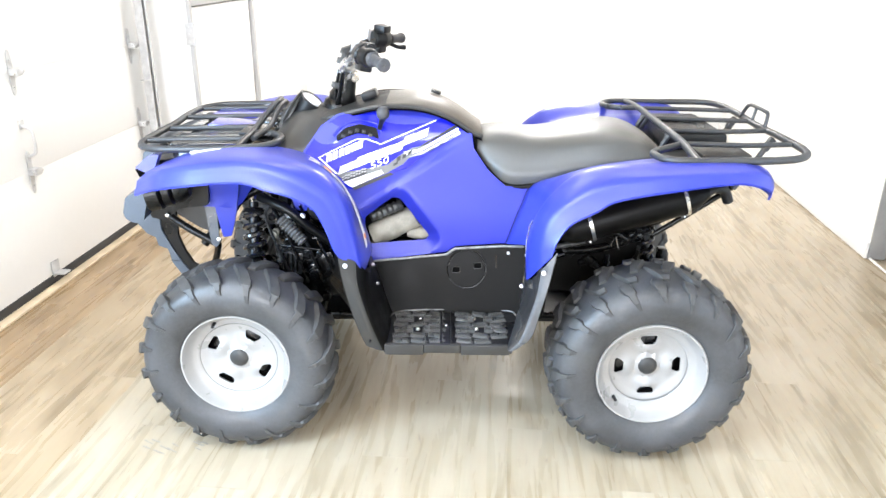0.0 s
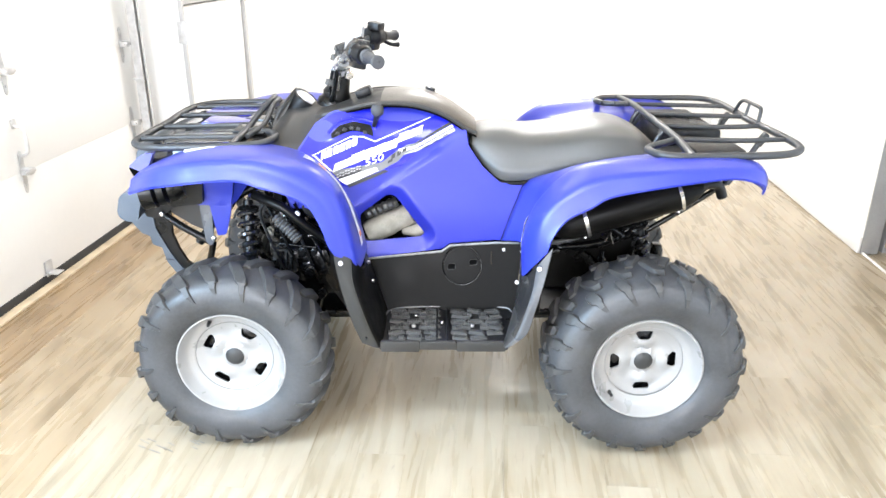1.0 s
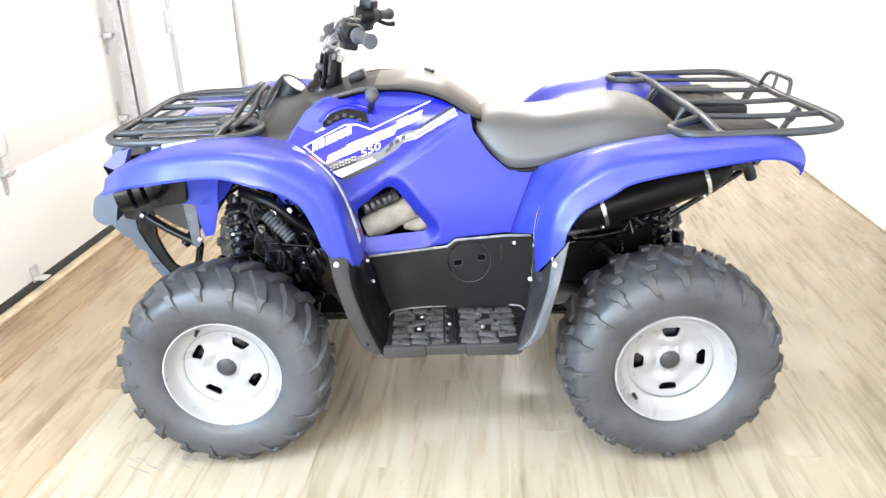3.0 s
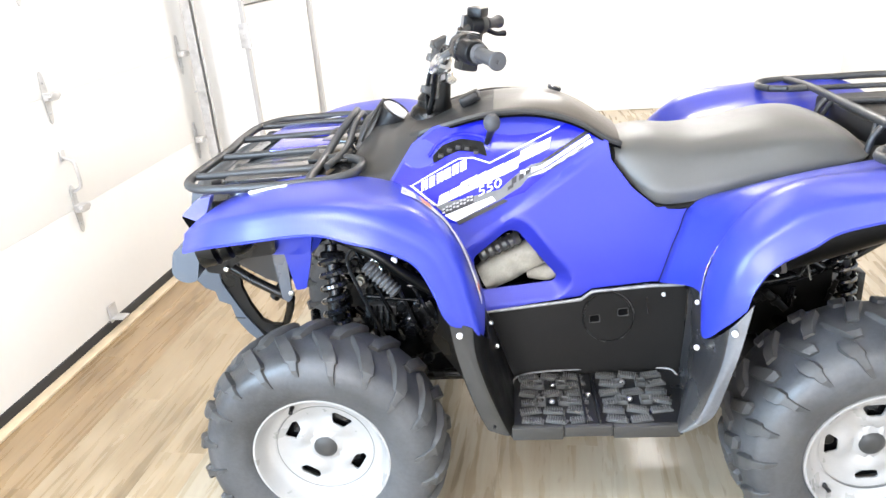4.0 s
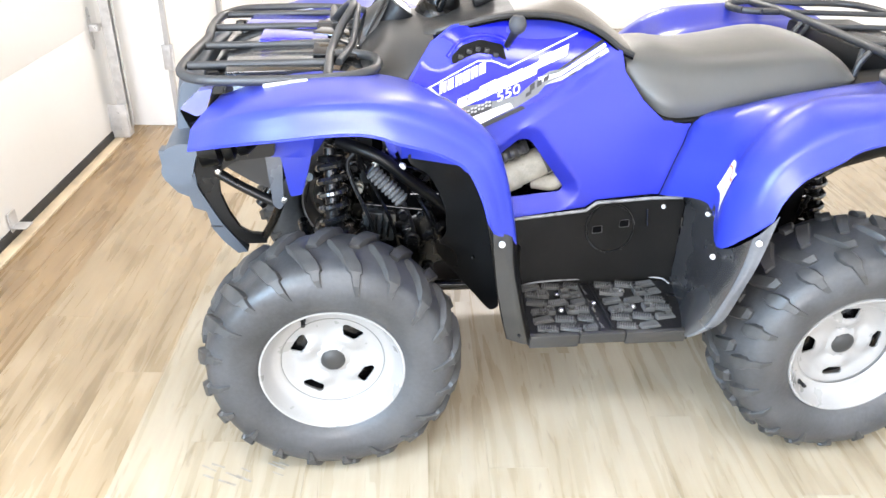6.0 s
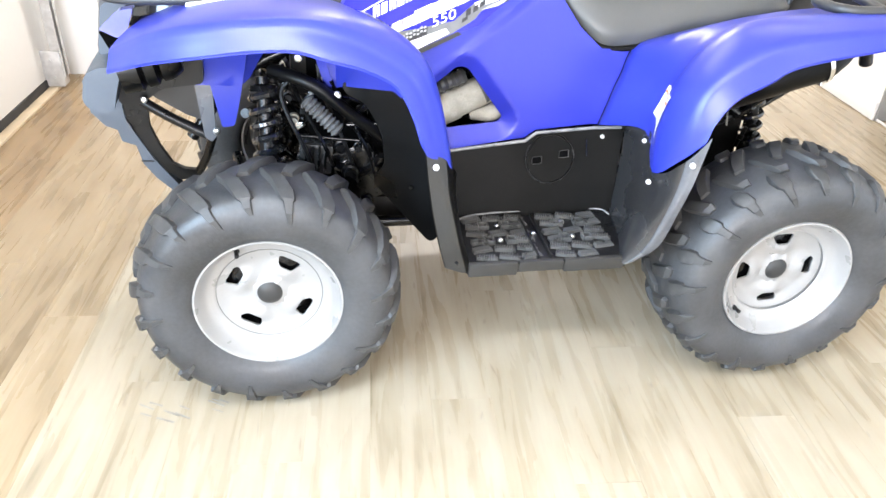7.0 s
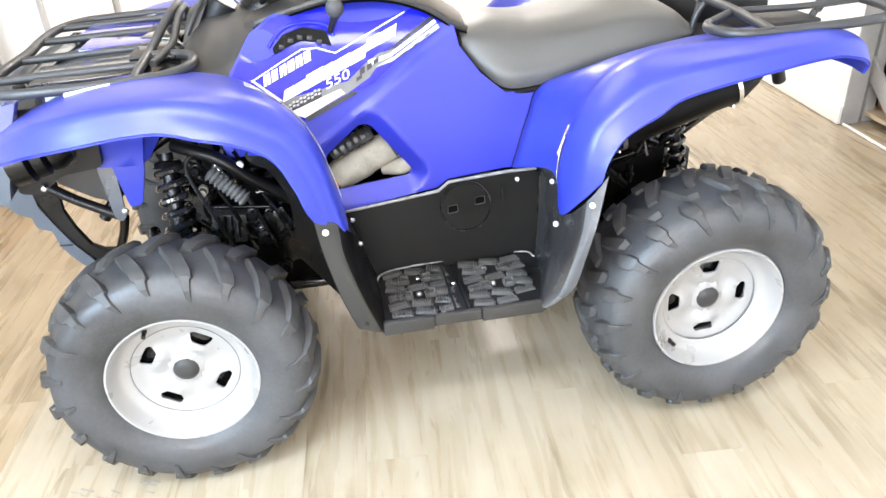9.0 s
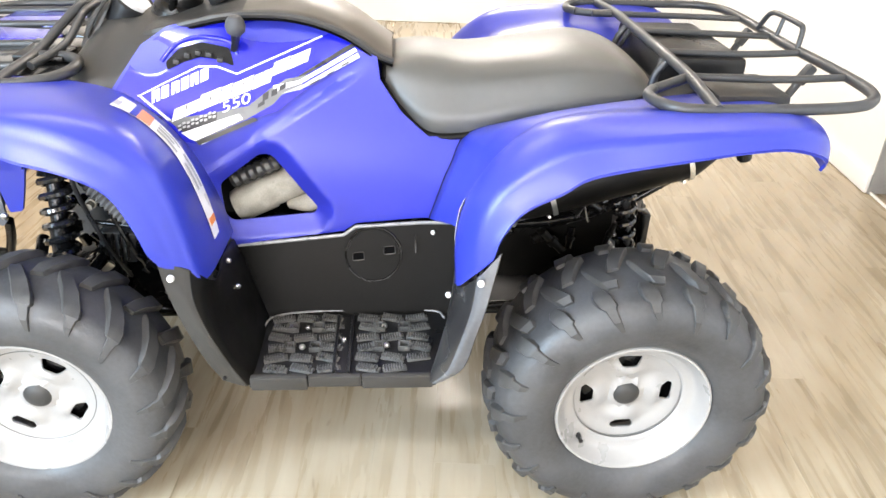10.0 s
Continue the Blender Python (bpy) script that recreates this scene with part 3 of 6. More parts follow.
# timber stand and boxes in the store doorway
def timber(parent, a, b, w, d, name="board"):
    a, b = ROOM @ Vector(a), ROOM @ Vector(b)
    q = (b - a).to_track_quat("Z", "Y").to_matrix().to_4x4()
    bm = block((w, d, (b - a).length), (0, 0, 0), 0.004)
    bmesh.ops.transform(bm, matrix=Matrix.Translation((a + b) / 2) @ q, verts=bm.verts)
    return part(name, bm, GREYWOOD, parent)


stand = tagged(new("timber_stand"), "grey-painted timber trestle shelf with slanting braces", "shelf")
S = RIGHT + 0.15
LOW = -0.26                                 # the store floor lies lower
timber(stand, (S, 1.40, LOW), (S, 1.40, 0.62), 0.055, 0.085, "post")
timber(stand, (S, 0.90, LOW), (S, 0.90, 0.62), 0.055, 0.085, "post")
timber(stand, (S + 0.55, 1.45, LOW), (S + 0.55, 1.45, 0.62), 0.055, 0.085, "post")
timber(stand, (S + 0.55, 0.90, LOW), (S + 0.55, 0.90, 0.62), 0.055, 0.085, "post")
timber(stand, (S - 0.038, 1.40, 0.300), (S - 0.038, 0.90, -0.045), 0.020, 0.080, "brace")
timber(stand, (S - 0.038, 1.44, 0.620), (S - 0.038, 0.88, 0.345), 0.020, 0.080, "brace")
for z in (-0.16, 0.040, 0.60):
    bm = block((0.62, 0.47, 0.022), (S + 0.29, 1.175, z), 0.003)
    room_part("shelf_board", bm, PALEWOOD, stand, "bare pine shelf board")


def carton(u, v, z, w, d, h, turn, label):
    ob = tagged(new("cardboard_box"), label, "box", "boxes on the stand")
    ob.matrix_world = ROOM @ pose(u, v, z, 0, 0, turn)
    part("carton", block((w, d, h), (0, 0, h / 2), 0.004), CARD, ob)
    part("tape", block((w + 0.002, 0.05, 0.002), (0, 0, h + 0.0012), 0), PALEWOOD, ob, "pale packing tape")
    lab = part("paper_label", block((0.002, d * 0.34, h * 0.32), (-w / 2 - 0.0012, 0.0, h * 0.58), 0), WHITEP, ob, "white paper label with printed bars")
    for k in range(4):
        part("print_bar", block((0.001, d * 0.26, 0.004), (-w / 2 - 0.003, 0, h * (0.47 + 0.07 * k)), 0), BLACKP, lab)


carton(S + 0.18, 1.275, 0.051, 0.26, 0.20, 0.16, 3, "brown cardboard box with a white label on the shelf")
carton(S + 0.24, 1.050, 0.051, 0.28, 0.19, 0.21, -4, "orange-brown cardboard box on the shelf")
carton(S + 0.20, 1.250, -0.149, 0.28, 0.22, 0.15, 5, "brown cardboard box with a white label on the lower shelf")
carton(S + 0.26, 1.030, -0.149, 0.28, 0.17, 0.14, -6, "orange-brown cardboard box on the lower shelf")

# floor scuffs
scuff = tagged(new("floor_scuff"), "faint grey tyre scuff on the pale floor", "floor mark")
for k in range(14):
    x, y = -0.94 + 0.2 * random.random(), -0.43 - 0.12 * random.random()
    part("scuff_streak", block((0.018 + 0.03 * random.random(), 0.0025 + 0.003 * random.random(), 0.0008), (x, y, 0.0012), 0, (0, 0, -35 + 10 * random.random())), INK, scuff)


# ---- the quad bike ----
# front towards -x, its left side towards -y
quad = tagged(new("quad_bike"), "blue utility quad bike with black racks and seat, parked", "quad bike")
SIDES = (False, True)


def body_y(x, z):
    """How far out the left side of the bodywork stands."""
    return BY[0] + BY[1] * x + BY[2] * z + BY[3] * x * x + BY[4] * x * z + BY[5] * z * z


def on_body(x, z, out=0.0):
    return Vector((x, body_y(x, z) - out, z))


BY = (0.0523, -0.0090, -0.9706, -0.0857, 0.1464, 0.8181)


# wheels: lip is how far out the rim's edge lies
def tyre_mesh(cx, lip, width, zc, grow):
    """A balloon tyre's carcass, round in the shoulder."""
    cy = lip + width * 0.5 - 0.024
    h = width / 2
    prof = [(0.156, -0.62), (0.166, -0.80), (0.186, -0.93), (0.216, -1.0), (0.242, -0.985), (0.263, -0.90), (0.2775, -0.72), (0.2855, -0.42), (0.2885, 0.0)]
    prof = [(0.156 + (r - 0.156) * grow, f * h) for r, f in prof]
    full = prof + [(r, -f) for r, f in prof[-2::-1]]
    prof3 = spline([(r, f, 0) for r, f in full], 41)
    return lathe([(p.x, p.y) for p in prof3], 72, (cx, cy, zc))


def lug_mesh(width, side, long, high, piece=None):
    """One tread lug about the wheel's axle: a thick bar on the tread that steps down the shoulder."""
    h = width / 2
    # radius, across, swing round the wheel, half width, height, lean outwards
    path = [(0.2875, 0.10, 0.19, 0.012, 0.0075, 0), (0.2875, -0.10, 0.16, 0.0150, 0.0130, 0), (0.2845, -0.42, 0.09, 0.0170, 0.0135, 0.12), (0.2780, -0.68, 0.035, 0.0185, 0.0125, 0.40), (0.2715, -0.80, 0.014, 0.0165, 0.0100, 0.58), (0.2690, -0.84, 0.008, 0.0105, 0.0072, 0.64)]
    path += [(0.250, -0.965, -0.014, 0.0078, 0.0056, 0.92), (0.226, -1.0, -0.045, 0.0040, 0.0022, 1.0)] if long else [(0.258, -0.93, 0.0, 0.0085, 0.0062, 0.84), (0.243, -0.985, -0.020, 0.0045, 0.0026, 0.95)]
    if piece == 0:
        path = [path[0], path[1], path[2], (0.2820, -0.52, 0.075, 0.010, 0.008, 0.2)]
    elif piece == 1:
        path = [(0.2830, -0.50, 0.055, 0.010, 0.008, 0.2), (0.2805, -0.60, 0.045, 0.016, 0.0125, 0.3)] + path[3:]
    bm = bmesh.new()
    rows = []
    for r, f, sw, hw, ht, ln in path:
        ht *= high
        nr, ny = math.cos(ln * math.pi / 2), -math.sin(ln * math.pi / 2)
        pts = []
        for d, up, w in ((-1, -0.004, 1.15), (-1, ht * 0.8, 0.95), (-0.86, ht, 0.95), (0.86, ht, 0.95), (1, ht * 0.8, 0.95), (1, -0.004, 1.15)):
            a = sw + d * w * hw / r
            rr = r + nr * up
            pts.append(Vector((rr * math.cos(a), (f * h + ny * up) * side, rr * math.sin(a))))
        rows.append(pts)
    skin(bm, rows, True, True)
    bmesh.ops.recalc_face_normals(bm, faces=bm.faces)
    me = bpy.data.meshes.new("tread_lug")
    bm.to_mesh(me)
    bm.free()
    me.polygons.foreach_set("use_smooth", [True] * len(me.polygons))
    me.set_sharp_from_angle(angle=radians(28))
    me.materials.append(LUG)
    return me


def wheel(cx, lip, width, turn, flip, label):
    zc, grow = (0.305, 1.0) if cx < 0 else (0.309, 1.056)
    disc = lip + (0.052 if cx < 0 else 0.062)
    rim = bmesh.new()
    prof = [(0.1178, 0.044), (0.1208, 0.040), (0.126, 0.038), (0.136, 0.034), (0.144, 0.028), (0.1465, 0.022), (0.152, 0.016), (0.156, 0.004), (0.161, -0.003),
            (0.165, -0.003), (0.1675, 0.002), (0.166, 0.010), (0.160, 0.020), (0.158, width - 0.07), (0.150, width - 0.07), (0.135, 0.052), (0.1178, 0.050)]
    lathe([(r, lip + f) for r, f in prof], 64, (cx, 0, zc), bm=rim)
    holes = []
    for k in range(4):
        a = radians(turn + 90 * k)
        hole = [(-0.016, 0.073), (0.016, 0.073), (0.027, 0.092), (0.022, 0.100), (-0.022, 0.100), (-0.027, 0.092)]
        holes.append(round_poly([(p * math.cos(a) - q * math.sin(a), p * math.sin(a) + q * math.cos(a)) for p, q in hole], 0.005, 2))

    def face(p, q):
        r, a = math.hypot(p, q), math.atan2(q, p) - radians(turn)
        y = disc - 0.010 * min(1, max(0, (r - 0.090) / 0.026)) - 0.015 * max(0, 1 - abs(r - 0.064) / 0.030) * (0.45 + 0.55 * math.cos(4 * a)) - 0.008 * (r < 0.036)
        return Vector((cx + p, y, zc + q))

    patch([(0.1190 * math.cos(2 * math.pi * k / 48), 0.1190 * math.sin(2 * math.pi * k / 48)) for k in range(48)], face, 0.005, 0.011, holes, rim)
    w = part("wheel", rim, RIM, quad, label, flip)
    part("tyre", tyre_mesh(cx, lip, width, zc, grow), RUBBER, w, "chunky black off-road tyre with worn lugs", flip, angle=30)
    cy = (lip + width * 0.5 - 0.024) * (-1 if flip else 1)
    for side in (1, -1):
        for long in (True, False):
            # the rear tread is cut into centre and shoulder lugs, set off from one another
            for piece in ((None,) if cx < 0 else (0, 1)):
                me = lug_mesh(width, side, long, 1.25 if cx < 0 else 1.10, piece)
                half = 10
                for k in range(half):
                    ob = new("tread_lug", me)
                    ob.matrix_world = Matrix.Translation((cx, cy, zc)) @ Matrix.Diagonal((1 if cx < 0 else 1.024, 1, 1 if cx < 0 else 1.024, 1)) @ Matrix.Rotation(2 * math.pi * (2 * k + (0 if long else 1) + (0.5 if side < 0 else 0) + (0.42 if piece == 0 else 0)) / (2 * half) - (radians(5) if cx < 0 else 0), 4, "Y")
                    ob.parent = w
    part("hub_cap", lathe([(0.0, -0.018), (0.012, -0.0175), (0.022, -0.015), (0.0285, -0.009), (0.0305, 0.004), (0.030, 0.012)], 28, (cx, disc, zc)), COWL, w, "black plastic hub cap", flip)
    part("disc_edge", tube([(cx + 0.1188 * math.cos(q), disc - 0.0105, zc + 0.1188 * math.sin(q)) for q in (2 * math.pi * k / 48 for k in range(48))], 0.0009, closed=True, sides=6), DISCGAP, w, "grey ring for the shade in the gap round the disc", flip)
    a = radians(turn + (222 if cx > 0 else 148))
    c, s = math.cos(a), math.sin(a)
    vx, vz = cx + 0.140 * c, zc + 0.140 * s
    part("valve", rod((vx, lip + 0.045, vz), (vx - 0.004 * c, lip + 0.010, vz - 0.004 * s), [(0, 0), (0.006, 0), (0.006, 0.5), (0.0045, 0.55), (0.005, 1), (0, 1)], 10), BLACK, w, "black rubber valve stem", flip)
    bm = lathe([(0.0, 0.045), (0.118, 0.045), (0.120, 0.030), (0.085, 0.012), (0.05, 0.010), (0.0, 0.010)], 36, (cx, disc, zc))
    part("brake_drum", bm, DARKSTEEL, w, "", flip)


for fl in SIDES:
    wheel(-0.590 if fl else -0.625, -0.516, 0.205, -32, fl, "silver-white pressed steel front wheel")
    wheel(0.625, -0.553, 0.255, 2, fl, "silver-white pressed steel rear wheel")


# fenders: nets of stations from end to end, each from the outer lip inwards
FRONT_NET = [
    [(-0.893, -0.430, 0.816), (-0.884, -0.415, 0.845), (-0.868, -0.375, 0.862), (-0.846, -0.260, 0.868)],
    [(-0.800, -0.520, 0.860), (-0.792, -0.488, 0.896), (-0.778, -0.425, 0.906), (-0.750, -0.270, 0.904)],
    [(-0.700, -0.555, 0.882), (-0.695, -0.524, 0.921), (-0.685, -0.450, 0.930), (-0.660, -0.270, 0.920)],
    [(-0.600, -0.565, 0.895), (-0.600, -0.532, 0.932), (-0.595, -0.455, 0.939), (-0.580, -0.270, 0.922)],
    [(-0.525, -0.570, 0.896), (-0.515, -0.535, 0.934), (-0.505, -0.460, 0.939), (-0.500, -0.270, 0.915)],
    [(-0.462, -0.575, 0.882), (-0.440, -0.540, 0.919), (-0.425, -0.465, 0.927), (-0.435, -0.255, 0.895)],
    [(-0.405, -0.577, 0.866), (-0.372, -0.545, 0.888), (-0.350, -0.470, 0.902), (-0.385, -0.250, 0.865)],
    [(-0.346, -0.578, 0.833), (-0.313, -0.548, 0.846), (-0.288, -0.485, 0.852), (-0.325, -0.255, 0.810)],
    [(-0.314, -0.579, 0.773), (-0.280, -0.551, 0.778), (-0.258, -0.495, 0.785), (-0.278, -0.262, 0.740)],
    [(-0.297, -0.580, 0.719), (-0.262, -0.555, 0.712), (-0.238, -0.505, 0.700), (-0.245, -0.268, 0.660)],
    [(-0.287, -0.580, 0.690), (-0.250, -0.556, 0.660), (-0.224, -0.512, 0.620), (-0.228, -0.270, 0.585)],
]
REAR_NET = [
    [(0.302, -0.578, 0.698), (0.271, -0.549, 0.648), (0.243, -0.485, 0.590), (0.262, -0.370, 0.642), (0.203, -0.228, 0.600)],
    [(0.315, -0.577, 0.742), (0.276, -0.550, 0.722), (0.243, -0.475, 0.690), (0.276, -0.380, 0.702), (0.226, -0.220, 0.655)],
    [(0.350, -0.575, 0.790), (0.305, -0.548, 0.800), (0.272, -0.465, 0.785), (0.302, -0.370, 0.765), (0.252, -0.208, 0.715)],
    [(0.415, -0.574, 0.826), (0.375, -0.545, 0.858), (0.340, -0.455, 0.866), (0.345, -0.350, 0.838), (0.288, -0.187, 0.780)],
    [(0.472, -0.573, 0.858), (0.452, -0.540, 0.892), (0.430, -0.450, 0.912), (0.422, -0.340, 0.878), (0.390, -0.196, 0.815)],
    [(0.630, -0.572, 0.887), (0.602, -0.540, 0.910), (0.595, -0.455, 0.927), (0.580, -0.340, 0.905), (0.550, -0.205, 0.852)],
    [(0.776, -0.568, 0.906), (0.765, -0.535, 0.922), (0.755, -0.455, 0.932), (0.748, -0.340, 0.914), (0.730, -0.205, 0.876)],
    [(0.845, -0.562, 0.897), (0.855, -0.525, 0.918), (0.860, -0.450, 0.926), (0.855, -0.340, 0.916), (0.840, -0.205, 0.884)],
    [(0.886, -0.545, 0.876), (0.905, -0.505, 0.892), (0.915, -0.440, 0.900), (0.914, -0.330, 0.892), (0.910, -0.205, 0.872)],
    [(0.890, -0.530, 0.852), (0.908, -0.494, 0.846), (0.922, -0.432, 0.844), (0.925, -0.330, 0.838), (0.923, -0.205, 0.826)],
]


def net(rows, n, k):
    """A smooth surface through a coarse net, as n rows of k points."""
    along = [spline([r[j] for r in rows], n) for j in range(len(rows[0]))]
    return [spline([a[i] for a in along], k) for i in range(n)]


FF, RF = net(FRONT_NET, 61, 17), net(REAR_NET, 61, 21)
# pressed creases: a sharp crest on the front fender, a raised crown and a valley on the rear one
for i, r in enumerate(FF):
    flare = 0.008 * min(1, max(0, (i - 22) / 6)) * min(1, (60 - i) / 6)
    for j in range(4):
        r[j] = r[j] + Vector((-0.3, -1, -0.2)) * flare * (1.0, 1.0, 0.8, 0.25)[j]
    for j in range(17):
        r[j] = r[j] + Vector((0, 0, 0.0050 * (j >= 5) + 0.0020 * math.exp(-((j - 5) / 1.3) ** 2) - 0.0015 * (j < 5)))
for i, r in enumerate(RF):
    ease = min(1, i / 10, (60 - i) / 8)
    for j in range(21):
        crown = 1.0 if 5 <= j <= 10 else 0.35 if j in (4, 11) else 0.0
        valley = math.exp(-((j - 13.5) / 1.6) ** 2) * min(1, max(0, (i - 13) / 6))
        r[j] = r[j] + (Vector((-0.003, -0.004, 0.005)) * crown + Vector((0.008, 0.004, -0.006)) * valley + Vector((-0.004, 0, 0.006)) * (j >= 16)) * ease


def lipped(rows, drop=0.010):
    """Rolls the outer edge inwards a little."""
    out = []
    for r in rows:
        d = (r[0] - r[1]).normalized()
        out.append([r[0] + Vector((0, drop, 0)) + d * 0.004, r[0] + Vector((0, drop * 0.3, 0)) + d * 0.003] + r)
    return out


for fl in SIDES:
    ff = part("front_fender", shell(lipped(FF), 0.005, away=(0, 0.35, -0.9)), BLUE, quad, "satin blue moulded front fender", fl, angle=50)
    rf = part("rear_fender", shell(lipped(RF), 0.005, away=(0, 0.35, -0.9)), BLUE, quad, "satin blue moulded rear fender", fl, angle=50)
    # warning strips
    def on_fender(i, j, out):
        a = FF[i][int(j)].lerp(FF[i][min(int(j) + 1, 16)], j - int(j))
        return a + Vector((0.0026, -0.0012, 0.0014)) * out

    def band(i0, i1, ja, jb, out, taper=True):
        rows_ = []
        for i in range(i0, i1 + 1):
            w = 0.9 + 1.5 * max(0, (57 - i) / 26) if taper else 1.0
            rows_.append([on_fender(i, 13.0 + w * q, out) for q in (jb, (ja + jb) / 2, ja)])
        return shell(rows_, 0.0006, away=(-1, 0, 0))

    st = part("warning_strip", band(33, 57, 0, 1, 1.0), WHITEP, ff, "long white warning sticker with an orange heading", fl)
    part("label_gap", band(36, 36 + 1, 0, 1, 1.5), BLUE, st, "", fl)
    part("heading_bar", band(37, 39, 0.05, 0.95, 1.6), ORANGEP, st, "", fl)
    for i0, i1, ja, jb in ((33, 34, 0.15, 0.55), (40, 44, 0.15, 0.28), (40, 43, 0.42, 0.55), (40, 44, 0.70, 0.82), (46, 50, 0.2, 0.36), (45, 50, 0.6, 0.76), (54, 55, 0.1, 0.9)):
        part("text_bar", band(i0, i1, ja, jb, 1.8), ORANGEP if i0 == 54 else GREYP, st, "", fl)
    def on_rear(i, j, out):
        a, b = int(i), int(j)
        p = RF[a][b].lerp(RF[a][b + 1], j - b)
        return p.lerp(RF[a + 1][b].lerp(RF[a + 1][b + 1], j - b), i - a) + Vector((-0.0030, -0.0024, 0.0004)) * out

    def label_net(a0, a1, out):
        rows_ = []
        for k in range(17):
            f = a0 + (a1 - a0) * k / 16
            rows_.append([on_rear(4.2 + 7.0 * f + 0.9 * q, (11.4 - 1.6 * f) * (1 - q) + (15.0 - 0.5 * f) * q, out) for q in (0, 0.1, 0.2, 0.3, 0.4, 0.5, 0.6, 0.7, 0.8, 0.9, 1.0)])
        return rows_

    strip = label_net(0, 1, 1.7)
    st = part("warning_sticker", shell(strip, 0.0006, away=(1, 0, 0)), WHITEP, rf, "white rectangular warning sticker", fl)
    strip = label_net(0.80, 0.86, 2.1)
    part("heading_bar", shell(strip, 0.0006, away=(1, 0, 0)), ORANGEP, st, "", fl)
    part("body_seam", tube([RF[i][20] + Vector((-0.002, -0.004, 0)) for i in range(0, 27)], 0.0011, sides=6), MATT, rf, "dark seam against the side panel", fl)

# side panels with the see-through opening
BODY = [(-0.445, 0.884), (-0.412, 0.930), (-0.385, 0.968), (-0.335, 0.999), (-0.227, 1.021), (-0.155, 1.024), (-0.084, 1.019), (-0.03, 1.004), (0.023, 0.982), (0.087, 0.938),
        (0.094, 0.892), (0.140, 0.828), (0.198, 0.778), (0.290, 0.781), (0.248, 0.690), (0.202, 0.596), (0.183, 0.597), (0.037, 0.588), (0.010, 0.569), (-0.232, 0.545),
        (-0.262, 0.640), (-0.300, 0.745), (-0.350, 0.835)]
OPENING = round_poly([(-0.252, 0.684), (-0.166, 0.745), (-0.140, 0.742), (-0.046, 0.618), (-0.056, 0.604), (-0.234, 0.594), (-0.248, 0.612)], 0.012)


def near_opening(x, z):
    """0 at the opening's edge, 1 away from it."""
    best = 1.0
    for i in range(len(OPENING)):
        a, b = Vector(OPENING[i - 1]), Vector(OPENING[i])
        d = b - a
        f = max(0, min(1, (Vector((x, z)) - a).dot(d) / max(d.length_squared, 1e-9)))
        best = min(best, (a + d * f - Vector((x, z))).length / 0.038)
    return min(1, best)


def body_face(x, z):
    k = near_opening(x, z)
    p = on_body(x, z)
    p.y += 0.026 * (1 - k)
    # a crease runs from the opening up to the seat; the panel steps in above it
    a, b = Vector((-0.245, 0.728)), Vector((0.085, 0.925))
    d = b - a
    f = (Vector((x, z)) - a).dot(d) / d.length_squared
    side = ((x - a.x) * -d.y + (z - a.y) * d.x) / d.length
    deep = max(0, min(1, 5 * f + 1, 4 * (1 - f)))
    p.y += 0.012 * deep * (min(1, max(0, (side + 0.004) / 0.014)) * math.exp(-max(0, side - 0.010) / 0.045))
    return p


